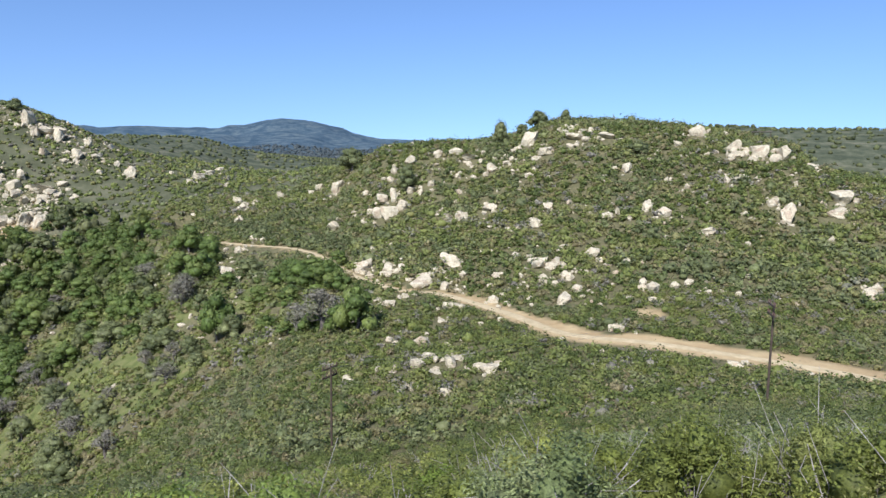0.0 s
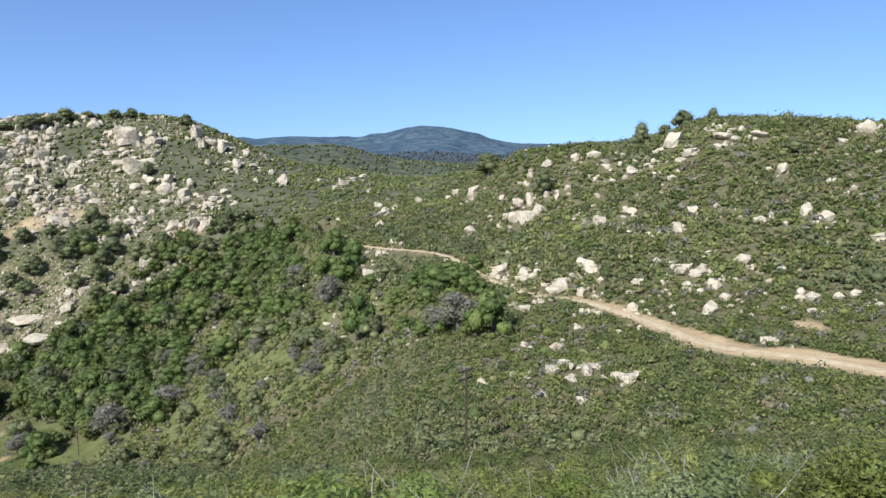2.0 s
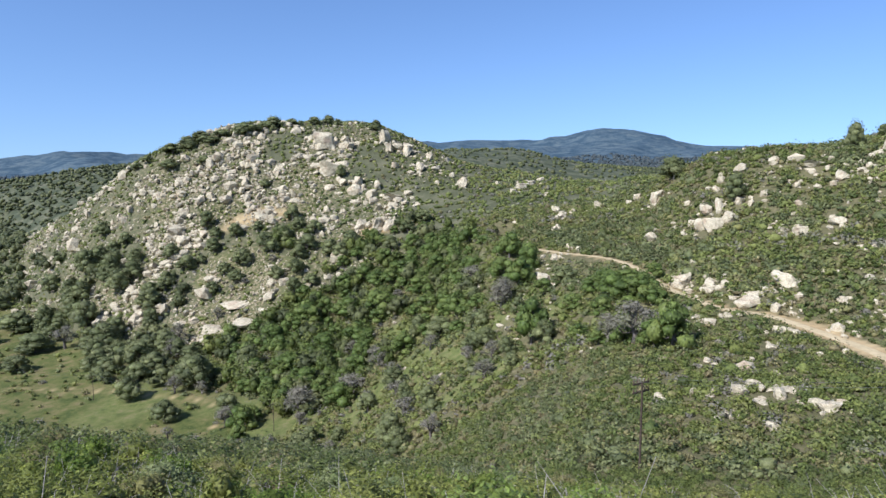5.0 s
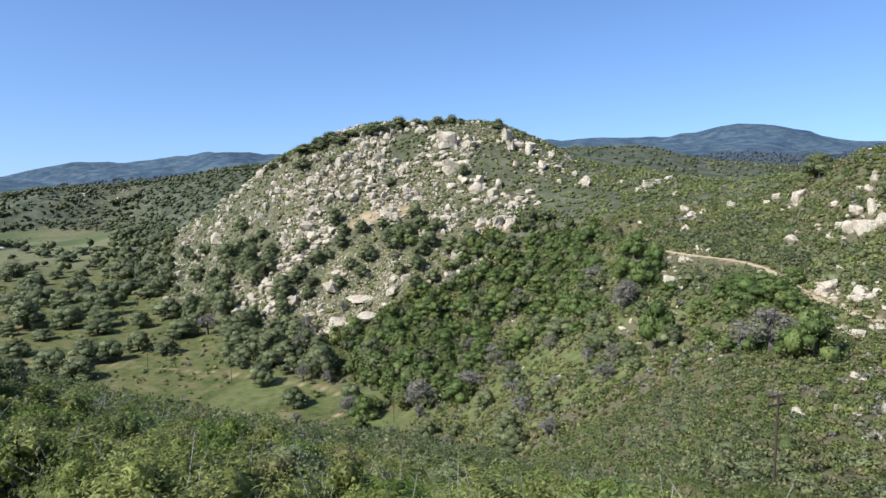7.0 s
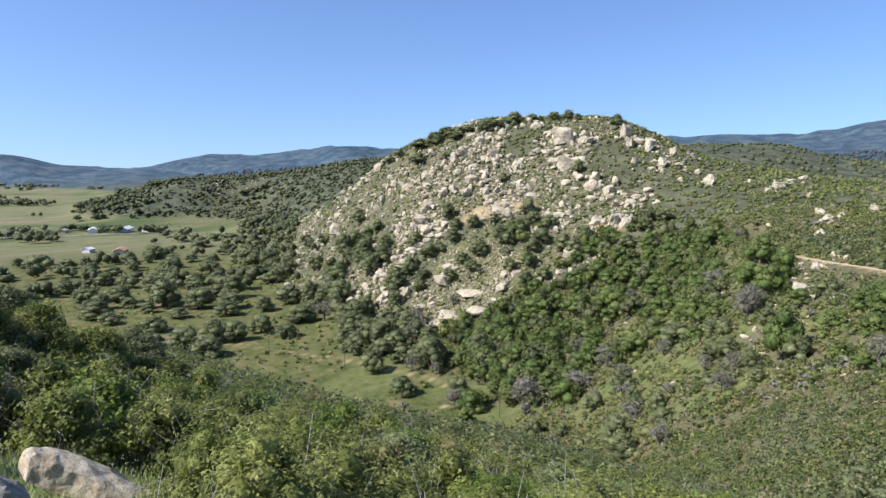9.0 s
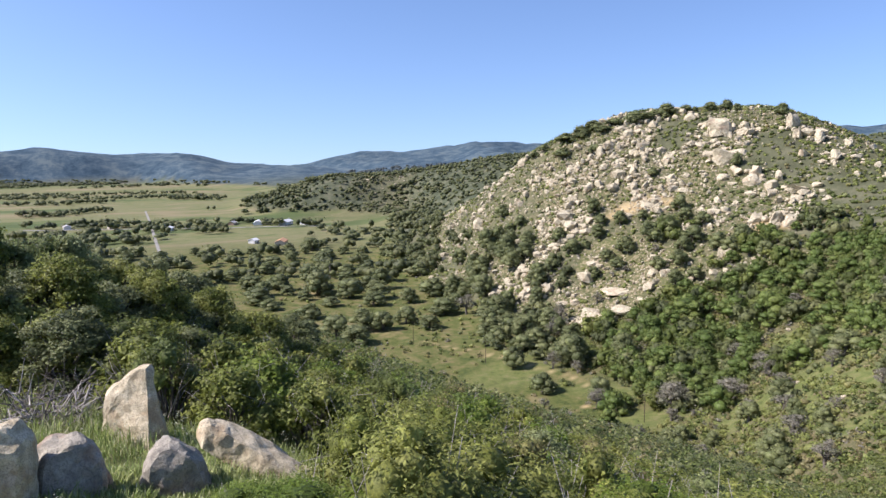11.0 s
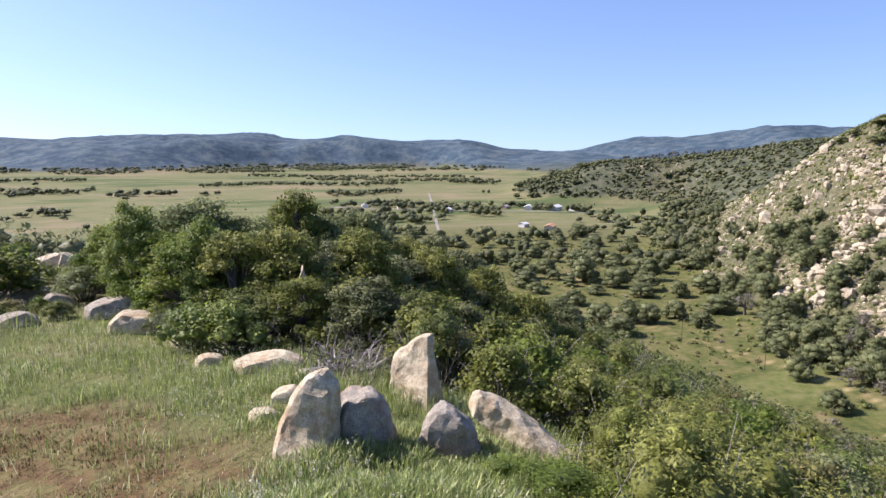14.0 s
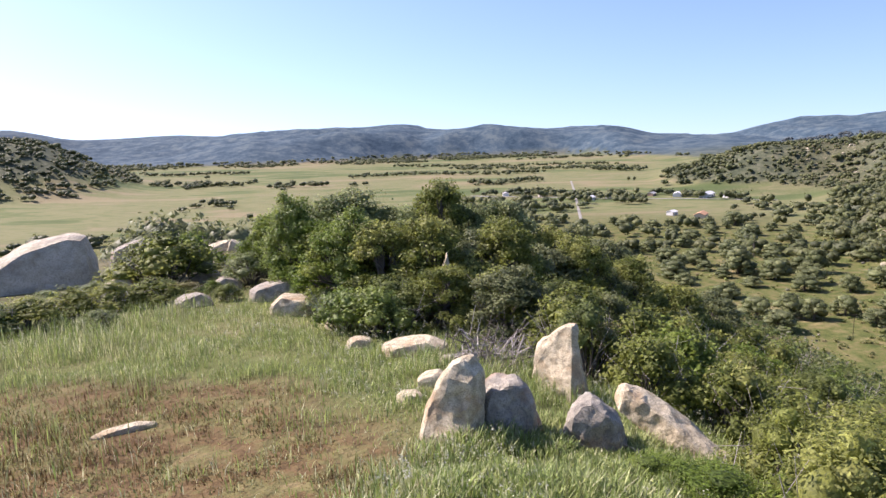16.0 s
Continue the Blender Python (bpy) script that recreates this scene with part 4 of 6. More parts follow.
# the skyline's oaks stand in uneven clumps, with low ones between them
TOP_CLUMPS = []
for px, py, wide, tall in TOP_OAKS:
    for k in range(random.choice((1, 2, 2, 3, 4))):
        s = random.uniform(0.45, 1.25) if k else random.uniform(0.8, 1.3)
        TOP_CLUMPS.append((px + random.gauss(0, 3.6) * (k > 0), py + random.gauss(0, 3.6) * (k > 0), wide * s * random.uniform(0.9, 1.4), tall * s * random.uniform(0.75, 1.15)))
row(TOP_CLUMPS, LIVE, "dark oak crowning the top of the stony hill", "oaks of the hilltop")
row(SIDE_OAKS, LIVE, "dark oak between granite blocks on the stony hill", "oaks of the stony hill")
row(VALLEY_OAKS, LIVE, "rounded dark green live oak standing in the dry meadow", "oaks of the valley meadow")


def grove(n, b0, b1, r0, r1, kinds, label, group, wide, tall, keep, apart=0.62):
    x, y = scattered(n * 6, b0, b1, r0, r1)
    z = ground(x, y)
    ok = keep(x, y, z, covers(x, y, z)) & seen_from_knoll(x, y, z, 5.0)
    count = 0
    for px, py in zip(x[ok], y[ok]):
        if count < n and free_spot(px, py, wide * apart):
            count += 1
            s = random.uniform(0.65, 1.25)
            plant(kinds, count % len(kinds), label, group, px, py, wide * s, tall * s * random.uniform(0.85, 1.15))


grove(85, 50, 84, 290, 640, LIVE, "rounded dark green live oak standing in the dry meadow", "oaks of the valley meadow", 15.5, 10,
      lambda x, y, z, c: (c["meadow"] > 0.5) & (c["bare"] < 0.2) & (waves(x, y, 90, 31) > -0.3))
grove(125, 19, 44, 195, 335, LUSH, "bright green oak in the wooded canyon", "oaks of the canyon woods", 8.5, 7.5,
      lambda x, y, z, c: (z < -26) & (c["lush"] < 0.5) & (c["stony"] < 0.3))
grove(24, 17, 40, 130, 230, LIVE, "dark green live oak on the canyon side", "oaks of the canyon side", 7, 6.5,
      lambda x, y, z, c: (z < -33) & (c["lush"] < 0.7))
grove(30, 16, 50, 130, 330, BARE, "leafless grey brush tree among green oaks", "bare trees of the canyon", 8, 6,
      lambda x, y, z, c: z < -30)
grove(46, 33, 60, 270, 400, LIVE, "dark oak between granite blocks on the stony hill", "oaks of the stony hill", 9, 7.5,
      lambda x, y, z, c: (z < -28) & (z > -77) & (c["stony"] < 0.55))


def small_trees(name, x, y, wide, tall, material, label, per=60):
    """Trees too far off to tell apart, in one piece: each a few lobes of leaves."""
    z = ground(x, y)
    n = len(x)
    lobe = rng.integers(1 + (per > 20), 3 + 2 * (per > 20), n)
    k = np.repeat(np.arange(n), lobe)
    off = rng.normal(0, 0.22, (len(k), 3)) * np.stack([wide, wide, tall * 0.3], 1)[k]
    c = np.stack([x, y, z + tall * 0.52], 1)[k] + off
    rad = np.stack([wide * 0.36, wide * 0.36, tall * 0.42], 1)[k]
    v, f, kk = foliage_of(c, rad, max(1, per // 4), (wide * 0.085)[k], 1, 0.74, lift=0.9, shell=0.5)
    ob = new(name, mesh_of(name, v, f, material, {"tone": rng.random(n)[k][kk]}, True))
    return tagged(ob, label, "trees", kind="stuff")


# woods behind the canyon oaks and on the valley's edge
x, y = scattered(2600, 16, 47, 195, 345)
z = ground(x, y)
c = covers(x, y, z)
ok = (z < -24) & (c["lush"] < 0.4) & (c["stony"] < 0.35) & (c["meadow"] < 0.5) & (waves(x, y, 45, 35) > -0.35) & (rng.random(len(x)) < 0.2) & (off_line(x, y, track)[0] > 14) & ~((z > -33) & (polar(x, y)[0] < 23))
x, y = x[ok], y[ok]
bright = waves(x, y, 38, 38) + rng.normal(0, 0.4, len(x)) > -0.15
for some, stuff, label in ((bright, WOOD_BRIGHT, "thick bright green oak woods filling the canyon"), (~bright, WOOD, "dark live oak woods filling the canyon")):
    n = int(some.sum())
    small_trees("canyon_woods", x[some], y[some], rng.uniform(4.0, 9.5, n), rng.uniform(3.5, 8.5, n), stuff, label, 190)
x, y = scattered(900, 47, 70, 250, 640)
z = ground(x, y)
c = covers(x, y, z)
ok = (z > -79.5) & (z < -50) & (c["stony"] < 0.5) & (c["meadow"] < 0.8)
x, y = x[ok], y[ok]
small_trees("oak_woods", x, y, rng.uniform(6, 11, len(x)), rng.uniform(5, 8, len(x)), WOOD, "dark oak woods at the foot of the stony hill", 120)
x, y = scattered(3200, 48, 78, 720, 1350)
z = ground(x, y)
ok = (z > -76) & (waves(x, y, 60, 33) > -0.35)
x, y = x[ok], y[ok]
small_trees("oak_woods", x, y, rng.uniform(6, 13, len(x)), rng.uniform(4, 8, len(x)), WOOD, "dark oak woods over the low knobs beside the plain", 20)
# oaks dotted over the far plain and thicker towards its edges
x, y = scattered(10000, 60, 130, 440, 2700)
z = ground(x, y)
b, r = polar(x, y)
w = waves(x, y, 170, 36, 4) + 0.5 * step(-80, -70, z) + 0.48 * (1 - step(720, 960, r)) * (1 - step(84, 92, b)) + 0.55 * step(2000, 2500, r) + 1.1 * step(-74, -60, z) * (b > 116)
ok = (rng.random(len(x)) < step(0.22, 0.7, w))
ok &= ~((r > 1750) & (z > -72))
ok |= (np.abs(r - 880 - 3.5 * (b - 70)) < 24) & (b > 67) & (b < 90) & (rng.random(len(x)) < 0.9)
x, y = x[ok], y[ok]
small_trees("plain_oaks", x, y, rng.uniform(10, 21, len(x)), rng.uniform(6, 12, len(x)), WOOD, "dark oaks dotted over the wide grassy plain", 40)
# hedgerows and creek lines on the plain
hx, hy = [], []
for b0, r0, b1, r1, n in ((113, 1350, 107.5, 1450, 40), (116, 1900, 108, 1800, 60), (100, 1500, 84, 1480, 90), (96, 1900, 78, 1750, 90), (90, 1150, 84, 1200, 40), (86, 1650, 76, 1500, 50)):
    s = np.linspace(0, 1, n) + rng.normal(0, 0.01, n)
    q = spot(b0 + (b1 - b0) * s, r0 + (r1 - r0) * s + rng.normal(0, 16, n) + 30 * np.sin(s * 7 + b0))
    hx.append(q[0]), hy.append(q[1])
x, y = np.concatenate(hx), np.concatenate(hy)
small_trees("hedgerow", x, y, rng.uniform(8, 16, len(x)), rng.uniform(6, 11, len(x)), WOOD, "dark rows of trees along creeks of the plain", 36)
# ---- rocks ----
def rock_proto(seed, detail=3, cuts=17, rough=0.24):
    """A boulder: a ball cut by planes and roughened; its base lies under z = 0."""
    bm = bmesh.new()
    bmesh.ops.create_icosphere(bm, subdivisions=detail, radius=1.0)
    v = np.array([p.co for p in bm.verts])
    f = np.array([[q.index for q in p.verts] for p in bm.faces])
    bm.free()
    g = np.random.default_rng(seed)
    v = np.sign(v) * np.abs(v) ** 0.88
    for _ in range(cuts):
        d = g.normal(size=3) * (1, 1, 0.7)
        d /= np.linalg.norm(d)
        h = g.uniform(0.42, 0.8)
        over = np.maximum(v @ d - h, 0)
        v = v - over[:, None] * d * 0.97
    n = np.array([noise.noise(Vector(p * 1.7) + Vector((seed * 3.1, 0, 0))) + 0.5 * noise.noise(Vector(p * 4.5) + Vector((0, seed * 2.3, 0))) for p in v])
    v = v * (1 + rough * n[:, None])
    v = v * g.uniform(0.75, 1.2, 3)
    v[:, 2] = v[:, 2] * 0.85 + 0.35
    return v, f


PROTO = [rock_proto(i) for i in range(9)]
MIDDLE = [rock_proto(20 + i, 2, 13, 0.26) for i in range(6)]
SMALL = [rock_proto(40 + i, 1, 6, 0.25) for i in range(8)]


def strew(name, protos, x, y, z, size, material, label, squash=0.8):
    verts, faces, n = [], [], 0
    for i in range(len(x)):
        v, f = protos[rng.integers(len(protos))]
        a, tilt = rng.uniform(0, 6.283), rng.normal(0, 0.25)
        ca, sa, ct, st = math.cos(a), math.sin(a), math.cos(tilt), math.sin(tilt)
        turn = np.array([[ca, -sa, 0], [sa, ca, 0], [0, 0, 1]]) @ np.array([[1, 0, 0], [0, ct, -st], [0, st, ct]])
        q = (v * [1.0, rng.uniform(0.6, 1.0), rng.uniform(0.55, 1.0) * squash / 0.8]) @ turn.T * size[i] + (x[i], y[i], z[i])
        verts.append(q), faces.append(f + n)
        n += len(v)
    ob = new(name, mesh_of(name, np.concatenate(verts), np.concatenate(faces), material))
    return tagged(ob, label, "rocks", kind="stuff")


def rocky_places(n, b0, b1, r0, r1, want):
    x, y = scattered(n, b0, b1, r0, r1)
    z = ground(x, y)
    ok = (rng.random(n) < want(x, y, z, covers(x, y, z))) & seen_from_knoll(x, y, z, 1.0)
    return x[ok], y[ok], z[ok]


x, y, z = rocky_places(100000, 26, 62, 195, 600, lambda x, y, z, c: c["stony"] ** 1.2 * 0.62 * step(-0.15, 0.35, waves(x, y, 17, 43)) * np.where(polar(x, y)[1] > 285, 0.8, 0.6))
strew("rubble", SMALL, x, y, z, rng.gamma(1.1, 0.75, len(x)) + 0.35, GRANITE, "pale granite blocks and rubble on the stony hill")
x, y, z = rocky_places(60000, 26, 62, 195, 600, lambda x, y, z, c: c["stony"] * 0.42)
strew("rubble", SMALL, x, y, z, rng.gamma(1.5, 0.2, len(x)) + 0.28, GRANITE, "small pale granite stones over the stony hill", 1.0)

boulder_meshes = [mesh_of("boulder", v, f, BLOCK, smooth=False) for v, f in PROTO]


def boulder(px, py, wide, tall, label, group, turn=None, sink=0.12):
    """A boulder of that width and height in metres, bedded in the ground."""
    ob = new("boulder", random.choice(boulder_meshes))
    turn = random.uniform(0, 360) if turn is None else turn
    ob.matrix_basis = pose(px, py, float(ground(px, py)[0]) - sink * tall, random.uniform(-9, 9), random.uniform(-9, 9), turn)
    ob.scale = (wide * 0.55, wide * 0.55 * random.uniform(0.8, 1.1), tall * 0.78)
    return tagged(ob, label, "boulder", group)


pieces = []
for list_of, label, group in (
        (STREWN, "broken tan granite boulder on the slope round the dirt track", "broken boulders round the track"),
        (HILL_A, "pale granite boulder near the hill's ridge among chaparral", "boulders of the near ridge"),
        (HILL_B, "pale granite boulder on the green hillside", "boulders of the near hillside"),
        (HILL_C, "rounded tan granite boulder near the dirt track", "boulders along the track"),
        (OUTCROP, "pale granite block of a broken outcrop", "blocks of the outcrop"),
        (CROWN, "big pale granite block on the upper stony hill", "blocks of the hilltop"),
        (FLANK, "big weathered granite block on the steep stony flank", "blocks of the stony flank"),
        (SLAB, "low sloping granite slab at the stony hill's foot", "slabs at the hill's foot")):
    for px, py, wide, tall in list_of:
        if list_of is STREWN:
            wide, tall = wide * 0.8, tall * 0.8
        big = 0.85 if wide > 8 and list_of is not SLAB else 1.05 if list_of is OUTCROP else 1.0
        boulder(px, py, wide * big, min(tall, 0.9 * wide) * (0.6 if list_of is SLAB else 0.75 if list_of is STREWN or list_of is HILL_C else 0.92 * big), label, group)
        if wide > 3.8 and list_of is not SLAB and list_of is not HILL_C:
            for _ in range(4 if wide < 8 else 9):
                a, far = random.uniform(0, 6.283), random.uniform(0.3, 0.8)
                pieces.append((px + math.cos(a) * wide * far, py + math.sin(a) * wide * far, wide * random.uniform(0.1, 0.24)))
x, y, size = np.array(pieces).T
strew("rubble", MIDDLE, x, y, ground(x, y) - 0.1 * size, size, BLOCK, "broken granite pieces fallen round the big blocks", 0.8)
# broken rock on the bank above the track's bend
b = rng.uniform(-2, 8, 95)
r = np.interp(b, [q[0] for q in TRACK], [q[1] for q in TRACK]) + rng.uniform(5, 18, 95)
x, y = spot(b, r)
strew("rubble", SMALL, x, y, ground(x, y), rng.gamma(1.4, 0.26, 95) + 0.3, BLOCK, "tan granite pieces broken from the bank above the track", 0.8)
# stones that lie round the boulders of the near hill
near_blocks = HILL_A + HILL_B + HILL_C + OUTCROP
sx, sy = [], []
for px, py, wide, tall in near_blocks:
    n = int(4 + wide * 1.5)
    sx.append(px + rng.normal(0, wide * 1.3 + 1.5, n)), sy.append(py + rng.normal(0, wide * 1.3 + 1.5, n))
x, y = np.concatenate(sx), np.concatenate(sy)
far = off_line(x, y, track)[0] > 3
x, y = x[far], y[far]
strew("rubble", SMALL, x, y, ground(x, y), rng.gamma(1.8, 0.22, len(x)) + 0.2, GRANITE, "pale granite stones lying round the boulders")
x, y, z = rocky_places(15000, -42, 28, 88, 300, lambda x, y, z, c: 0.42 * step(0.0, 0.5, waves(x, y, 20, 41) + 0.3 * waves(x, y, 70, 42)) * (1 - c["bare"]) * ~((polar(x, y)[0] > 7) & (polar(x, y)[0] < 90) & (polar(x, y)[1] < 135)))
strew("rubble", SMALL, x, y, z, rng.gamma(1.3, 0.36, len(x)) + 0.36, BLOCK, "pale granite stones scattered through the chaparral")
x, y, z = rocky_places(2600, 52, 74, 850, 1350, lambda x, y, z, c: c["stony"] * 0.8 * (z > -66))
strew("rubble", SMALL, x, y, z, rng.gamma(2.0, 0.6, len(x)) + 0.7, GRANITE, "pale granite outcrops on a distant wooded knob")

# ---- the knoll ----
def hewn(name, outline, deep, material, rough=0.03, lean=0.0, seed=0, sink=0.15, size=1.0, worn=0.2, taper=0.35):
    """A stone from its outline as seen from the knoll (across, up) and its depth: hulled, chamfered, roughened."""
    bm = bmesh.new()
    g = random.Random(seed)
    mid = sum(u for u, _ in outline) / len(outline)
    top = max(h for _, h in outline)
    for u, h in outline:
        for k, y in ((0.8, -0.5), (1.0, 0.0), (0.82, 0.5)):
            bm.verts.new((mid + (u - mid) * k + g.uniform(-0.02, 0.02), y * deep * (1 - taper * max(h, 0) / max(top, 0.1)) + lean * h, (h * (0.9 + 0.1 * k) if h > 0 else h - sink)))
    hull = bmesh.ops.convex_hull(bm, input=bm.verts)
    bmesh.ops.delete(bm, geom=[v for v in bm.verts if not v.link_faces], context="VERTS")
    bmesh.ops.triangulate(bm, faces=bm.faces[:])
    for k in range(3):
        bmesh.ops.subdivide_edges(bm, edges=[e for e in bm.edges if e.calc_length() > 0.06 * size], cuts=1)
        bmesh.ops.triangulate(bm, faces=bm.faces[:])
        if k < 2:
            bmesh.ops.smooth_vert(bm, verts=bm.verts[:], factor=worn, use_axis_x=True, use_axis_y=True, use_axis_z=True)
    bm.normal_update()
    for v in bm.verts:
        p = v.co * (3.0 / size) + Vector((seed * 1.7, 0, 0))
        d = noise.noise(p) * rough + noise.noise(p * 3.1) * rough * 0.45 + abs(noise.noise(p * 1.3 + Vector((5, 5, 5)))) * rough * -0.8
        v.co += v.normal * d
    me = bpy.data.meshes.new(name)
    bm.to_mesh(me)
    bm.free()
    me.materials.append(material)
    return me


def stone(outline, deep, bearing, r, material, label, rough=0.03, lean=0.0, seed=0, turn=0.0, name="rock", raised=0.0, worn=0.2, taper=0.35, sink=0.15):
    ob = new(name, hewn(name, outline, deep, material, rough, lean, seed, sink, 3.0 if deep > 2 else 1.0, worn, taper))
    px, py = spot(bearing, r)
    ob.matrix_basis = pose(px, py, float(ground(px, py)[0]) + raised, 0, 0, bearing + turn)
    return tagged(ob, label, "rock", "rocks on the knoll")


stone([(-0.40, -0.05), (-0.43, 0.2), (-0.40, 0.55), (-0.28, 0.66), (-0.05, 0.81), (0.08, 0.88), (0.18, 0.89), (0.25, 0.6), (0.34, 0.3), (0.42, 0.0), (0.1, -0.05)], 0.36, 82.7, 7.95, ROCK,
      "tall pointed slab of tan granite standing in grass", 0.034, 0.08, 1, -40, worn=0.08, taper=0.7)
stone([(-0.32, -0.05), (-0.28, 0.2), (-0.18, 0.4), (-0.06, 0.57), (0.06, 0.68), (0.16, 0.70), (0.25, 0.6), (0.29, 0.35), (0.32, 0.0)], 0.5, 92.1, 5.65, ROCK,
      "rounded pale granite boulder half hidden by grass", 0.05, 0.2, 2, -16, worn=0.4, sink=0.25)
stone([(-0.34, -0.05), (-0.31, 0.2), (-0.22, 0.42), (-0.09, 0.51), (0.1, 0.51), (0.23, 0.40), (0.31, 0.16), (0.36, -0.05)], 0.55, 87.3, 5.92, DARK_ROCK,
      "dark lichened granite boulder with reddish stains in grass", 0.05, 0.08, 3, 8, worn=0.35)
stone([(-0.31, -0.05), (-0.28, 0.25), (-0.18, 0.44), (-0.05, 0.47), (0.1, 0.38), (0.25, 0.26), (0.35, 0.0)], 0.5, 79.8, 6.0, DARK_ROCK,
      "small brown granite boulder set in tall grass", 0.05, 0.04, 4, worn=0.3)
stone([(-0.58, 0.37), (-0.545, 0.57), (-0.455, 0.60), (-0.21, 0.475), (0.03, 0.30), (0.38, 0.13), (0.66, 0.0), (0.74, -0.1), (0.5, -0.08), (-0.02, 0.08), (-0.32, 0.19), (-0.48, 0.30)], 0.38, 73.6, 6.6, ROCK,
      "long split granite block lying aslant at the slope's edge", 0.045, 0.05, 5, -14, raised=-0.04, worn=0.1, sink=0.0)
stone([(-0.1, -0.2), (-0.09, 0.02), (0.0, 0.05), (0.1, 0.0), (0.11, -0.2)], 0.2, 67.6, 6.35, ROCK, "fist of broken tan granite at the block's end", 0.02, 0.0, 6)
# low stones in the grass: bearing, distance, width, height, depth
for n, (b, r, w, h, deep, label) in enumerate((
        (93.7, 7.7, 0.42, 0.16, 0.4, "flat tan stone in the grass"), (92.4, 8.9, 0.22, 0.15, 0.2, "small tan stone in the grass"),
        (95.0, 9.8, 1.15, 0.22, 0.7, "broad flat pale granite slab"), (99.7, 10.4, 0.5, 0.14, 0.4, "low flat pale stone"),
        (101.6, 11.9, 0.5, 0.3, 0.45, "tan stone leaning in the grass"), (105.2, 13.3, 1.0, 0.36, 0.8, "rounded orange-tan granite boulder"),
        (106.3, 15.0, 1.4, 0.42, 1.0, "grey granite boulder under the oak scrub"), (110.2, 16.5, 0.7, 0.3, 0.6, "low grey stone in weeds"),
        (112.9, 14.9, 0.9, 0.25, 0.6, "long low grey stone in weeds"), (111.9, 18.0, 0.95, 0.35, 0.7, "flat brown stone lying on another"),
        (118.3, 17.5, 0.95, 0.4, 0.8, "low rust-coloured stone among bushes"), (113.6, 17.8, 0.45, 0.25, 0.4, "small pale stone among weeds"),
        (110.6, 23.0, 1.3, 0.6, 1.1, "pale flat-topped boulder at the knoll's edge"), (109.4, 22.0, 0.6, 0.7, 0.6, "pale upright stone at the knoll's edge"),
        (106.6, 20.0, 0.45, 0.75, 0.5, "pale upright stone between bushes"), (94.2, 4.35, 0.28, 0.07, 0.25, "flat tan stone at the grass edge"),
        (118.6, 7.3, 0.75, 0.07, 0.16, "long narrow pale stone in dry grass"), (95.6, 7.0, 0.35, 0.1, 0.3, "buried stone in grass"),
        (116.9, 23.5, 1.6, 0.75, 1.2, "brown boulder behind a bush"), (70.2, 13.0, 0.36, 0.75, 0.35, "pale stone sticking out of the brush"),
        (92.3, 12.2, 0.32, 1.35, 0.4, "pale upright stone inside the oak thicket"))):
    o = [(-w / 2, -0.05), (-w * 0.44, h * 0.55), (-w * 0.2, h * (0.8 + 0.2 * (n % 2))), (w * 0.18, h * (1.0 - 0.15 * (n % 2))), (w * 0.42, h * 0.6), (w / 2, -0.05)]
    stone(o, deep, b, r, DARK_ROCK if "grey" in label or "brown" in label else ROCK, label + (" of granite" if "granite" not in label else ""), min(0.03, h * 0.09), 0.0, 20 + n, (n * 37) % 30 - 15)
stone([(-1.9, -0.3), (-1.75, 0.35), (-1.1, 0.75), (-0.2, 1.1), (0.75, 1.26), (1.1, 1.2), (1.32, 0.6), (1.45, -0.3)], 2.6, 123.0, 20.5, BIG_ROCK,
      "huge smooth pale granite boulder at the knoll's edge", 0.06, 0.1, 60, 0, "boulder")


# scrub: leafy lobes on many stems, with dead twigs between
def shrub_meshes(material, leaf, per, lobes, fine, dead=3):
    centre, rad, pieces, dry = [], [], [], []
    for i in range(lobes):
        a, s = 2.4 * i + rng.uniform(-0.4, 0.4), (i + 0.5) / lobes
        c = np.array([math.cos(a) * 0.42 * s ** 0.6, math.sin(a) * 0.42 * s ** 0.6, 0.74 - 0.45 * s + rng.uniform(-0.1, 0.1)])
        q = rng.uniform(0.13, 0.24)
        centre.append(c), rad.append((q, q, q * rng.uniform(0.75, 1.2)))
        pieces.append(limb([(c[0] * 0.1, c[1] * 0.1, -0.08), c * [0.55, 0.55, 0.5] + rng.normal(0, 0.04, 3), c], [0.02, 0.013, 0.005], 4))
    for _ in range(dead):
        a = rng.uniform(0, 6.283)
        e = np.array([math.cos(a) * 0.42, math.sin(a) * 0.42, rng.uniform(0.5, 0.82)])
        m = e * [0.55, 0.55, 0.55] + rng.normal(0, 0.06, 3)
        dry.append(limb([(0, 0, 0.05), m, e], [0.008, 0.006, 0.002], 4))
        for _ in range(2):
            dry.append(limb([m, (m + e) / 2 + rng.normal(0, 0.05, 3), e + rng.normal(0, 0.12, 3)], [0.0045, 0.003, 0.0015], 3))
    v, f, k = foliage_of(centre, rad, per, leaf * 1.3, 1, 0.54, lift=0.7, shell=0.45, long=1.5, quad=fine)
    tv, tf = joined(pieces)
    dv, df = joined(dry)
    return (mesh_of("branchwork", tv, tf, BARK, smooth=True), mesh_of("foliage", v, f, material, {"tone": rng.random(lobes)[k] * 0.6}, True), mesh_of("dead_growth", dv, df, DEAD, smooth=True))


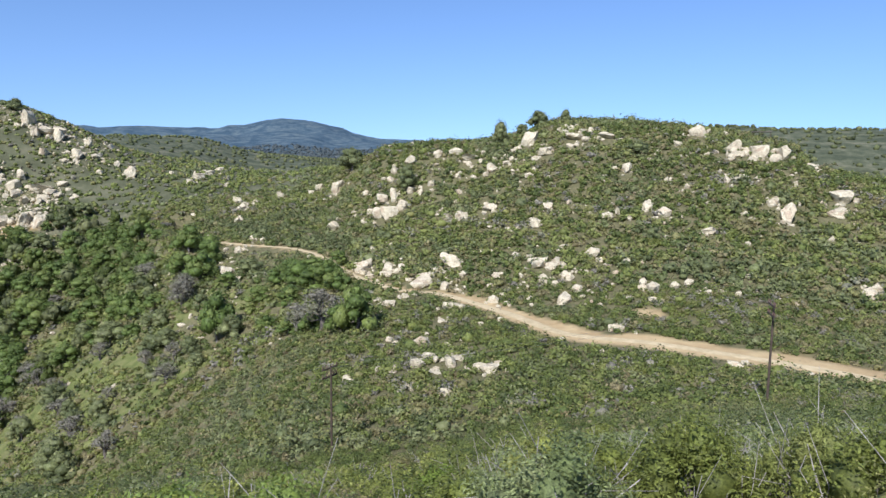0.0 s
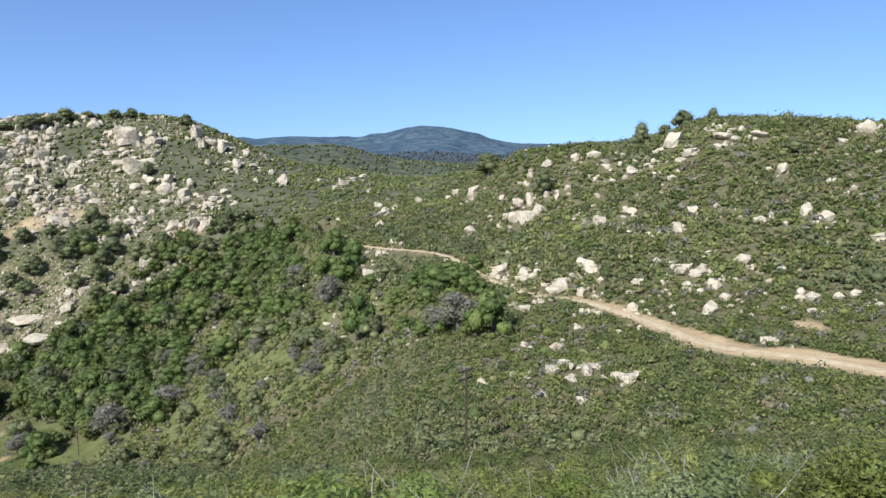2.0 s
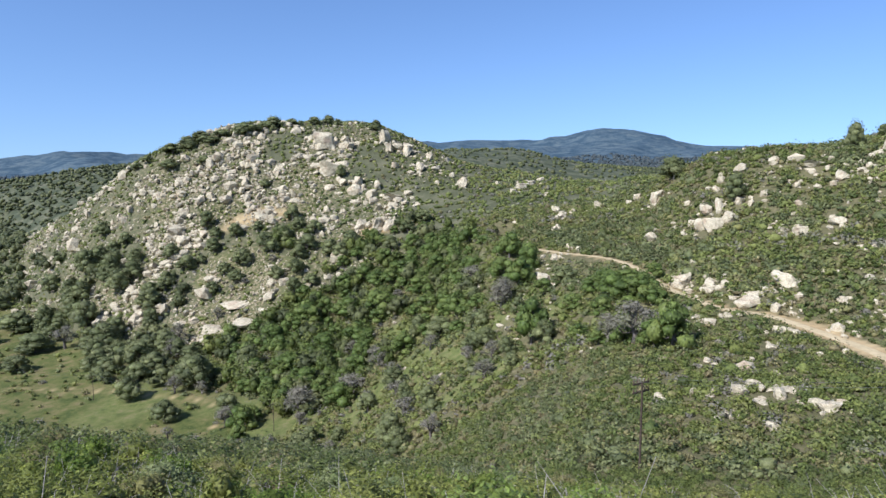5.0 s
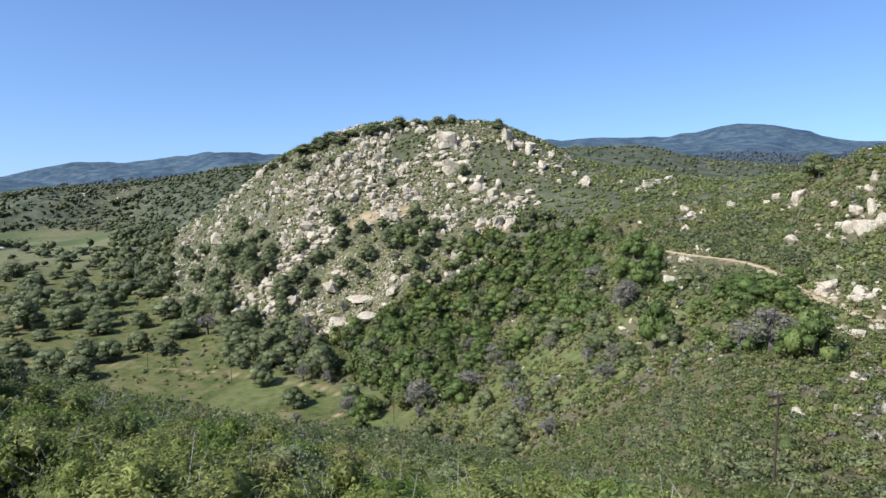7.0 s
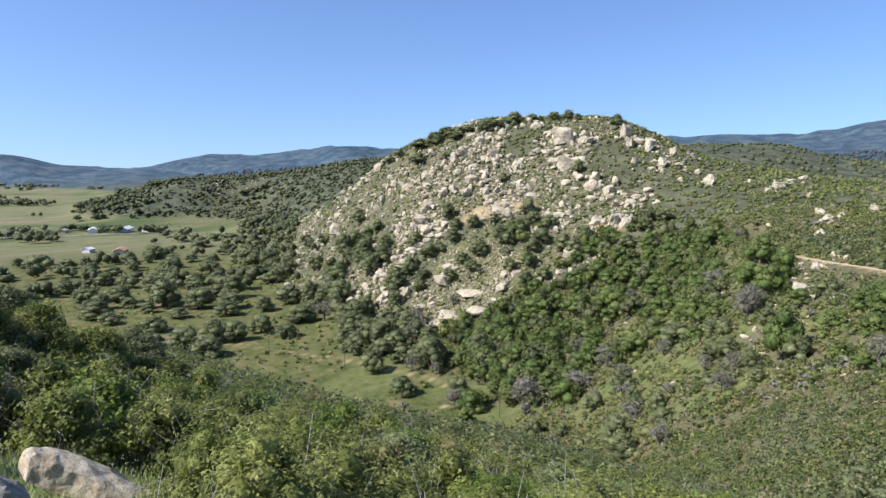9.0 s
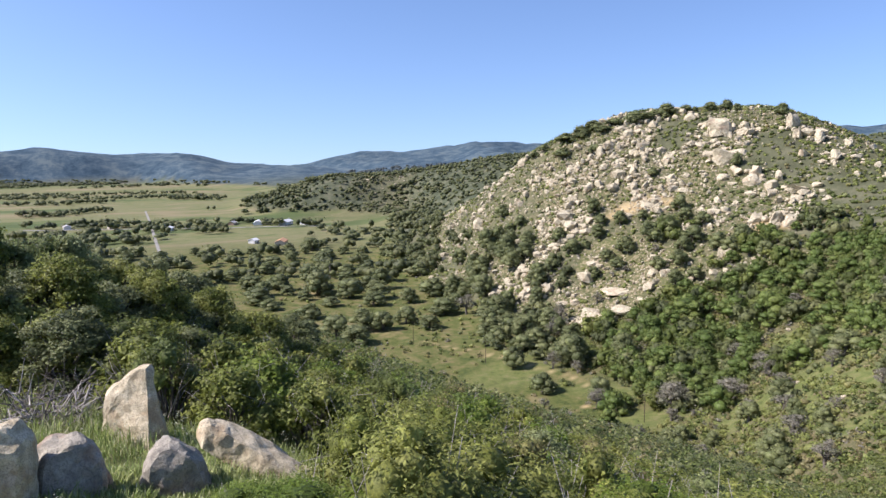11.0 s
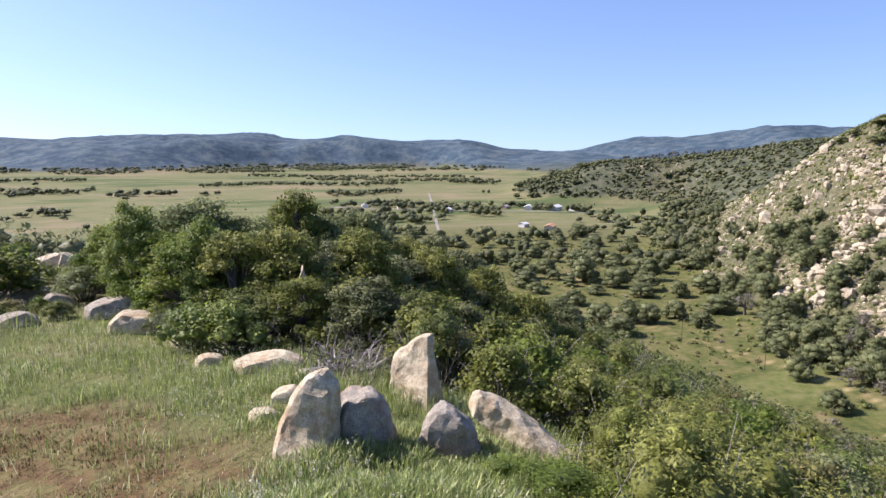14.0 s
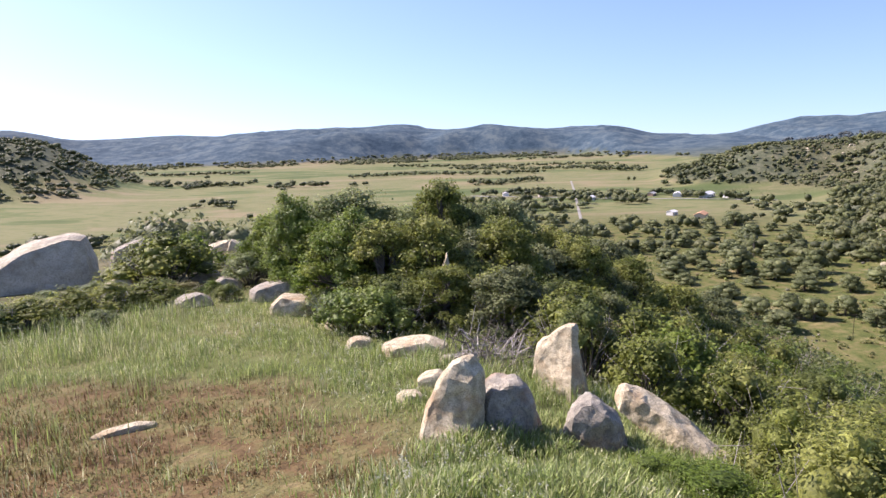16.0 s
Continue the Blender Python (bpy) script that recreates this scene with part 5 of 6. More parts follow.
KINDS = ((NEAR_LEAF, 1.0, "leafy green scrub oak shrub on the slope"), (NEAR_LEAF, 1.1, "rounded dark green scrub oak on the slope"),
         (CHAMISE, 0.75, "fine-leaved olive green chamise shrub"), (SAGE, 0.85, "grey-green sage shrub with dry twigs"),
         (LIME, 1.25, "yellow-green broad-leaved shrub on the slope"), (LEAFY, 1.0, "bright green leafy shrub on the slope"))
# close ones with every leaf, then plainer ones further down
SHRUBS = [(shrub_meshes(m, 0.0092 * k, int(400 / k), 16, True, 6), label) for m, k, label in KINDS] + [(shrub_meshes(m, 0.0155 * k, int(170 / k), 15, False, 6), label) for m, k, label in KINDS]
made_shrubs = {}


def shrub(kind, px, py, wide, tall, group="shrubs of the knoll's slope"):
    kind += 0 if px * px + py * py < 72 else 6
    m = pose(px, py, float(ground(px, py)[0]) - 0.06, random.uniform(-5, 5), random.uniform(-5, 5), random.uniform(0, 360))
    if kind in made_shrubs:
        ob = copy_thing(made_shrubs[kind], m)
    else:
        meshes, label = SHRUBS[kind]
        ob = made_shrubs[kind] = new("shrub")
        for name, me in zip(("branchwork", "foliage", "dead_growth"), meshes):
            part(name, me, ob, "bleached dead twigs" if name == "dead_growth" else "")
        tagged(ob, label, "shrub", group)
        ob.matrix_basis = m
    ob.scale = (wide, wide, tall)
    ob["group"] = group
    return ob


def slope_height(b):
    return float(np.interp(b, [-45, -25, -5, 25, 45, 66, 80], [1.25, 1.15, 1.1, 1.15, 1.2, 1.3, 1.3]))


taken_here = []
count = 0
tries = 0
while count < 300 and tries < 9000:
    tries += 1
    b, r = random.uniform(-44, 99), math.sqrt(random.uniform(4.7**2, 18.5**2))
    if (b > 66 and r < 8.6 - 0.11 * (b - 66)) or (b > 65 and 5.0 < r < 8.4) or (b > 76 and r < 9.4) or (b > 84 and r < 11.5):
        continue
    px, py = spot(b, r)
    if any((px - q[0]) ** 2 + (py - q[1]) ** 2 < (0.72 if r < 10 else 0.85) ** 2 for q in taken_here):
        continue
    taken_here.append((px, py))
    count += 1
    patch = float(waves(np.array([px]), np.array([py]), 6.0, 51)[0]) + random.gauss(0, 0.35)
    right = b < -2
    if right:
        kind = 3 if patch > 0.0 else (2 if patch > -0.4 else 0)
    else:
        kind = 0 if patch < -0.25 else 1 if patch < -0.02 else 2 if patch < 0.2 else 5 if patch < 0.45 else 3 if patch < 0.6 else 4
    tall = slope_height(b) * random.uniform(0.75, 1.15) * (0.95 if r < 7 else 1.0)
    shrub(kind, px, py, random.uniform(1.1, 1.7), tall)
for b, r, kind, wide, tall in ((19, 5.0, 4, 1.6, 1.45), (14, 5.4, 4, 1.3, 1.4), (25, 5.3, 4, 1.3, 1.3), (9, 5.6, 3, 1.2, 1.15), (31, 5.6, 0, 1.2, 1.15), (70, 5.0, 5, 1.0, 0.4), (64, 4.9, 5, 1.2, 0.6), (75, 5.2, 5, 0.7, 0.28), (58, 5.2, 0, 1.3, 0.95)):
    shrub(kind, *spot(b, r), wide, tall)
# bushes on the flat top
for b, r, kind, wide, tall in ((114.8, 17.8, 1, 2.5, 1.5), (112.8, 18.8, 5, 1.8, 1.35), (116.6, 18.3, 1, 1.8, 1.2), (121.5, 14.8, 1, 1.4, 0.7), (124.2, 14.4, 0, 1.3, 0.75), (126.5, 14.6, 3, 1.3, 0.7), (119.8, 13.8, 3, 0.9, 0.4), (118.6, 15.4, 1, 1.3, 0.65), (116.0, 15.6, 1, 1.5, 0.6), (113.8, 15.8, 2, 1.1, 0.45),
                              (108.5, 17.0, 3, 1.5, 0.95), (107.2, 18.5, 3, 1.4, 1.0), (104.0, 15.8, 5, 1.5, 0.9), (109.0, 19.5, 2, 1.5, 0.7), (101.0, 11.6, 4, 1.1, 0.9), (98.2, 11.2, 4, 1.2, 0.95), (103.0, 13.0, 3, 0.9, 0.5), (120.0, 17.0, 3, 1.1, 0.5), (123.0, 17.0, 3, 1.0, 0.45)):
    shrub(kind, *spot(b, r), wide, tall, "bushes on the knoll's top")

# weeds standing out of the grass
for n in range(46):
    b, r = random.uniform(98, 121), random.uniform(9.5, 16.5)
    if r > 9 + 0.28 * (b - 90):
        s = random.uniform(0.4, 0.8)
        shrub(random.choice((3, 3, 3, 2, 5)), *spot(b, r), s, s * random.uniform(0.65, 1.0), "weeds in the grass of the knoll")

# the thicket of scrub oaks behind the rocks: bearing, distance, width, height, kind
THICKET = [oak_meshes(1.0, 0.54, 470, 0.0095, m, 40, 0.16, False, 0.8, 0.25, lump=0.46, fill=0.45) for m in (NEAR_LEAF, LEAFY, NEAR_LEAF, OAK, SAGE, LIME)]
for b, r, wide, tall, kind in ((104.8, 15.5, 2.2, 2.8, 5), (103.2, 15.2, 2.6, 2.3, 1), (101.5, 13.8, 2.6, 2.1, 1), (99.6, 13.6, 2.2, 2.6, 5), (97.2, 13.2, 3.0, 2.3, 0), (93.5, 13.0, 3.0, 2.5, 2), (89.5, 13.4, 2.8, 2.2, 3), (87.0, 13.2, 2.6, 2.6, 0), (84.2, 13.8, 3.2, 2.1, 3),
                              (81.0, 14.2, 2.6, 2.6, 2), (79.2, 15.0, 2.6, 2.1, 3), (76.8, 15.5, 2.8, 2.5, 0), (73.5, 17.0, 3.4, 2.2, 2), (70.8, 18.5, 3.2, 2.2, 3), (100.5, 18.5, 4.6, 3.4, 4), (96.0, 18.0, 4.2, 3.1, 4),
                              (92.8, 18.0, 3.4, 4.0, 0), (90.2, 18.2, 3.0, 3.4, 4), (87.0, 18.5, 3.6, 3.9, 4), (84.0, 18.5, 3.2, 3.3, 2), (81.5, 18.7, 3.0, 3.7, 3), (78.5, 19.0, 3.4, 3.3, 3), (106.5, 17.5, 2.6, 2.2, 1), (87.0, 11.2, 2.4, 1.6, 3), (92.5, 11.6, 2.2, 1.45, 2), (82.0, 11.5, 2.2, 1.5, 0), (78.5, 11.8, 2.0, 1.5, 3)):
    plant(THICKET, kind, "dense scrub oak of the thicket behind the rocks", "scrub oaks of the thicket", *spot(b, r), wide, tall, name="scrub_oak")
# oaks below the far edge of the knoll
for b, r, wide, tall in ((117.5, 46, 5.5, 7.6), (115.5, 45, 6.5, 8.2), (113.5, 47, 6.5, 8.8), (111.5, 46, 6.0, 8.0), (109.0, 45, 6.0, 7.6), (119.0, 48, 4.0, 5.0), (123.0, 60, 4.0, 6.0)):
    plant(LIVE, int(b) % 4, "dark live oak below the knoll's edge", "oaks below the knoll", *spot(b, r), wide, tall)


# grass
def blades(name, n, place, tall, wide, material, label, lean=0.35, head=False):
    x, y, h = place(n)
    n = len(x)
    z = ground(x, y)
    a, bend = rng.uniform(0, 6.283, n), rng.uniform(0.1, 1.0, n) * lean
    h = h * rng.uniform(0.55, 1.2, n) * tall
    dx, dy = np.cos(a), np.sin(a)
    px, py = -dy, dx
    w = wide * rng.uniform(0.6, 1.3, n)
    p0 = np.stack([x, y, z - 0.02], 1)
    side = np.stack([px * w, py * w, 0 * w], 1)
    mid = p0 + np.stack([dx * bend * h * 0.3, dy * bend * h * 0.3, h * 0.58], 1)
    tip = p0 + np.stack([dx * bend * h, dy * bend * h, h * (1 - 0.25 * bend)], 1)
    k = 1.7 if head else 0.75
    v = np.stack([p0 - side, p0 + side, mid + side * k, mid - side * k, tip], 1).reshape(-1, 3)
    base = np.arange(n)[:, None] * 5
    f = np.concatenate([base + [0, 1, 2], base + [0, 2, 3], base + [3, 2, 4]])
    tone = np.clip(0.42 + 0.4 * waves(x, y, 1.5, 61) + rng.normal(0, 0.22, n) + (0.4 if head else 0), 0, 0.999)
    ob = new(name, mesh_of(name, v, f, material, {"tone": np.repeat(tone, 5)}))
    return tagged(ob, label, "grass", kind="stuff")


def lawn(want, b0, b1, r0, r1):
    def place(n):
        b = rng.uniform(b0, b1, n)
        r = r0 * (r1 / r0) ** rng.random(n)
        x, y = spot(b, r)
        d = covers(x, y, ground(x, y))["dry"]
        ok = rng.random(n) < want(d, b, r) * np.clip(0.62 + 0.9 * waves(x, y, 0.5, 63), 0.1, 1)
        x, y, b = x[ok], y[ok], b[ok]
        return x, y, np.clip(0.72 + 0.75 * waves(x, y, 0.7, 62) + 0.5 * waves(x, y, 2.2, 65), 0.2, 1.6)
    return place


blades("grass", 150000, lawn(lambda d, b, r: (1 - 0.93 * d) * step(62, 71, b + 4 * (r < 5.4)), 62, 130, 3.2, 17), 0.25, 0.0032, GRASS, "long green wild grass with pale seed heads", 0.7)
blades("grass", 70000, lawn(lambda d, b, r: (1 - 0.95 * d) * step(66, 74, b), 66, 130, 3.4, 17), 0.33, 0.003, GRASS, "pale seed stalks of wild grass", 0.55, True)
blades("grass", 30000, lawn(lambda d, b, r: (1 - d) * step(64, 70, b) * (1 - step(90, 97, b)), 64, 97, 3.8, 7.4), 0.36, 0.0034, GRASS, "tall pale wild grass round the rocks", 0.6, True)
DRY = foliage("dry grass", [(0, (0.125, 0.07, 0.032)), (0.3, (0.18, 0.108, 0.05)), (0.6, (0.27, 0.195, 0.10)), (0.8, (0.20, 0.21, 0.075)), (1, (0.26, 0.25, 0.10))], 0.4, 0.1, 0.25)
blades("dry_grass", 60000, lawn(lambda d, b, r: d, 84, 130, 3.2, 14), 0.11, 0.006, DRY, "short reddish-brown dried grass", 0.9)

# pale seed heads and small flowers over the grass
b = rng.uniform(70, 130, 9000)
r = 3.6 * (16.5 / 3.6) ** rng.random(9000)
x, y = spot(b, r)
ok = (rng.random(9000) < np.clip(waves(x, y, 1.8, 64) * 1.6 + 0.25, 0, 1)) & (covers(x, y, ground(x, y))["dry"] < 0.4)
x, y = x[ok], y[ok]
tufts = np.stack([x, y, ground(x, y) + rng.uniform(0.12, 0.3, len(x))], 1)
v, f, k = leaves(tufts, np.full((len(x), 3), 0.035), 7, 0.008, lift=0.9, shell=0.1)
SEED = foliage("pale seed heads", [(0, (0.45, 0.46, 0.30)), (0.5, (0.58, 0.57, 0.44)), (1, (0.68, 0.66, 0.58))], 0.3, 0.1, 0.4)
tagged(new("seed_heads", mesh_of("seed_heads", v, f, SEED, {"tone": rng.random(len(x))[k]})), "pale seed heads and small white flowers over wild grass", "wildflowers", kind="stuff")


# dead branches
def dead_branches(name, b, r, wide, tall, n, label, seed, thick=0.02, wood=None, bent=0.08):
    g = np.random.default_rng(seed)
    top = new(name)
    for _ in range(n):
        a = g.uniform(0, 6.283)
        p = np.array([g.normal(0, wide * 0.14), g.normal(0, wide * 0.1), -0.04])
        e = p + np.array([math.cos(a) * wide * 0.5, math.sin(a) * wide * 0.35, tall * g.uniform(0.3, 1.0)])
        m = (p + e) / 2 + g.normal(0, bent * wide, 3) + (0, 0, tall * 0.12)
        t = thick * g.uniform(0.5, 1.2)
        pieces = [limb([p, m, e], [t, t * 0.7, t * 0.3], 5)]
        for _ in range(3):
            q = m + (e - m) * g.random()
            pieces.append(limb([q, q + g.normal(0, 0.10 * wide, 3), q + g.normal(0, 0.2 * wide, 3) + (0, 0, 0.06 * tall)], [t * 0.5, t * 0.35, t * 0.12], 4))
        v, f = joined(pieces)
        v[:, 2] = np.maximum(v[:, 2], -0.05)
        part("branch", mesh_of("branch", v, f, wood or DEAD, smooth=True), top)
    px, py = spot(b, r)
    top.matrix_basis = pose(px, py, float(ground(px, py)[0]), 0, 0, b)
    return tagged(top, label, "dead branches", "dead wood on the knoll")


dead_branches("dead_branch_pile", 88.2, 9.0, 1.0, 0.5, 22, "tangled pile of bleached dead branches by the thicket", 3, 0.017, None, 0.17)
dead_branches("dead_branch_pile", 88.8, 9.4, 1.1, 0.5, 26, "low heap of dark dead branches by the thicket", 4, 0.016, BARK, 0.15)
for n, (b, r, tall) in enumerate(((44, 9.5, 1.0), (36.5, 11, 1.15), (31, 8.0, 0.8), (24, 9.0, 0.9), (62, 9.0, 0.9), (56, 12, 1.1), (66.5, 14.5, 1.3), (-4, 11.5, 1.7), (4, 8.0, 0.8), (-16, 9, 1.0), (-25, 8, 0.9), (13, 13, 1.3), (50, 7.0, 0.7), (72, 12.0, 1.2))):
    dead_branches("dead_shrub", b, r, 0.6, tall * 0.8, 7, "bleached leafless dead shrub on the slope", 30 + n, 0.008)
for n in range(26):
    b, r = random.uniform(-32, 66), random.uniform(6.0, 16.0)
    dead_branches("dead_shrub", b, r, random.uniform(0.5, 0.9), random.uniform(0.6, 1.0), 6, "bleached leafless dead shrub on the slope", 60 + n, 0.008)
# ---- poles and cables ----
def box(bm, size, at, turn=None):
    m = Matrix.Translation(at) @ (turn or Matrix.Identity(4)) @ Matrix.Diagonal((*size, 1))
    bmesh.ops.create_cube(bm, size=1.0, matrix=m)


def shape(name, boxes, material, bevel=0.0):
    bm = bmesh.new()
    for size, at, *turn in boxes:
        box(bm, size, at, *turn)
    if bevel:
        bmesh.ops.bevel(bm, geom=bm.edges[:], offset=bevel, segments=1, affect="EDGES")
    me = bpy.data.meshes.new(name)
    bm.to_mesh(me)
    bm.free()
    me.materials.append(material)
    return me


PORCELAIN = plain_mat("brown porcelain", (0.10, 0.06, 0.045), (0.16, 0.10, 0.08), 6.0, 0.3)
CABLE = plain_mat("weathered cable", (0.09, 0.09, 0.09), (0.16, 0.16, 0.16), 3.0, 0.6)
pole_v, pole_f = limb([(0, 0, -0.8), (0, 0, 4.0), (0, 0, 8.6)], [0.12, 0.10, 0.085], 10)
POLE = mesh_of("pole", pole_v, pole_f, TAR, smooth=True)
ARM = shape("crossarm", [((2.1, 0.12, 0.14), (0, 0.16, 0))], TAR, 0.01)
PEG_V, PEG_F = limb([(0, 0, 0), (0, 0, 0.1), (0, 0, 0.2), (0, 0, 0.26)], [0.02, 0.055, 0.06, 0.03], 8)
PEG = mesh_of("insulator", PEG_V, PEG_F, PORCELAIN, smooth=True)
POLES = [(26.9, 54.3), (-10.3, 61.5), (-131.4, 152.4), (-209.3, 150.8), (-253.6, 143.5)]
ends = []
for n, (px, py) in enumerate(POLES):
    qx, qy = POLES[min(n + 1, len(POLES) - 1)]
    ox, oy = POLES[max(n - 1, 0)]
    yaw = math.atan2(qy - oy, qx - ox) - math.pi / 2
    top = new("utility_pole")
    part("pole", POLE, top)
    for h in (8.35, 7.55) if n < 2 else (8.3,):
        arm = part("crossarm", ARM, top)
        arm.location = (0, 0, h)
        for u in (-0.95, -0.45, 0.45, 0.95):
            peg = part("insulator", PEG, arm)
            peg.location = (u, 0.16, 0.07)
    base = float(ground(px, py)[0])
    top.matrix_basis = pose(px, py, base, 0, 0, math.degrees(yaw))
    tagged(top, "dark wooden power pole with crossarms standing in brush", "utility pole", "poles of the power line")
    c, s = math.cos(yaw), math.sin(yaw)
    ends.append([(px + c * u - s * 0.16, py + s * u + c * 0.16, base + 8.62) for u in (-0.95, 0.95)])
for p, q in zip(ends[:-1], ends[1:]):
    for a, b in zip(p, q):
        a, b = np.array(a), np.array(b)
        sag = np.linalg.norm(b - a) * 0.018
        pts = [a + (b - a) * s - np.array([0, 0, 4 * sag * s * (1 - s)]) for s in np.linspace(0, 1, 17)]
        v, f = limb(pts, [0.008] * 17, 3)
        tagged(new("power_cable", mesh_of("power_cable", v, f, CABLE)), "thin grey cable strung between the poles", "cable", "cables of the power line")
# a tall bare pine trunk over the meadow
tv, tf = joined([limb([(0, 0, -0.5), (0.1, 0, 6), (0.0, 0.1, 13)], [0.5, 0.38, 0.16], 8)] + [limb([(0, 0, h), (math.cos(h * 2.3) * 1.0, math.sin(h * 2.3) * 1.0, h + 0.4), (math.cos(h * 2.3) * 2.0, math.sin(h * 2.3) * 2.0, h + 0.5)], [0.12, 0.08, 0.03], 4) for h in np.linspace(7, 12.5, 11)])
cv, cf, ck = leaves(np.array([(0, 0, 12.2), (0.9, 0.4, 11), (-0.8, 0.6, 10.4), (0.4, -0.9, 9.6)]), np.full((4, 3), 1.3), 90, 0.28)
pine = new("pine_tree")
part("trunk", mesh_of("trunk", tv, tf, BARK, smooth=True), pine)
part("crown", mesh_of("crown", cv, cf, OAK, {"tone": np.zeros(len(cv))}), pine, "thin dark crown")
pine.location = (-428.1, 177.5, float(ground(-428.1, 177.5)[0]))
tagged(pine, "tall thin pine with a dark bare trunk in the meadow", "tree")

# ---- the village on the plain ----
PAINT = [plain_mat("house paint", a, b, 1.5) for a, b in (((0.62, 0.60, 0.56), (0.74, 0.72, 0.68)), ((0.42, 0.36, 0.28), (0.52, 0.46, 0.38)), ((0.36, 0.24, 0.17), (0.46, 0.33, 0.24)))]
ROOFS = [plain_mat("roofing", a, b, 1.2) for a, b in (((0.30, 0.29, 0.28), (0.44, 0.43, 0.42)), ((0.42, 0.22, 0.12), (0.54, 0.32, 0.19)), ((0.60, 0.60, 0.60), (0.76, 0.76, 0.75)))]
PANE, pane_t, pane_p = mat("window glass", 0.08)
pane_p.inputs["Base Color"].default_value = (0.03, 0.04, 0.05, 1)


def house(px, py, long, deep, high, turn, paint, roofing, label, group="houses of the village"):
    top = new("house")
    bm = bmesh.new()
    box(bm, (long, deep, high + 0.6), (0, 0, high / 2 - 0.3))
    me = bpy.data.meshes.new("wall")
    bm.to_mesh(me)
    bm.free()
    me.materials.append(PAINT[paint])
    part("wall", me, top)
    e, rise = 0.5, deep * 0.24
    v = [(sx * (long / 2 + e), sy * (deep / 2 + e), high + dz) for dz in (0.0, 0.22) for sx in (-1, 1) for sy in (-1, 1)] + [(sx * (long / 2 + e), 0, high + rise + dz) for dz in (0.0, 0.22) for sx in (-1, 1)]
    f = [(4, 6, 11, 10), (7, 5, 10, 11), (0, 2, 9, 8), (3, 1, 8, 9), (0, 4, 10, 8), (8, 10, 5, 1), (2, 9, 11, 6), (9, 3, 7, 11), (0, 2, 6, 4), (1, 5, 7, 3)]
    part("roof", mesh_of("roof", v, f, ROOFS[roofing]), top)
    g = mesh_of("gable", [(sx * long / 2, sy, z) for sx in (-1, 1) for sy, z in ((-deep / 2, high), (deep / 2, high), (0, high + rise * 0.92))], [(0, 1, 2), (5, 4, 3)], PAINT[paint])
    part("gable", g, top)
    for side in (-1, 1):
        for u in np.linspace(-0.36, 0.36, max(2, int(long / 4))):
            w = part("window", shape("window", [((1.3, 0.1, 1.1), (0, 0, 0))], PANE), top)
            w.location = (u * long, side * (deep / 2 + 0.02), high * 0.55)
            fr = part("frame", shape("frame", [((1.5, 0.08, 0.12), (0, 0, 0.6)), ((1.5, 0.08, 0.12), (0, 0, -0.6)), ((0.12, 0.08, 1.3), (0.7, 0, 0)), ((0.12, 0.08, 1.3), (-0.7, 0, 0))], PAINT[0]), w)
    d = part("door", shape("door", [((1.0, 0.1, 2.05), (0, 0, 0))], BARK), top)
    d.location = (long * 0.12, -deep / 2 - 0.03, 1.03)
    top.matrix_basis = pose(px, py, float(ground(px, py)[0]), 0, 0, turn)
    return tagged(top, label, "house", group)


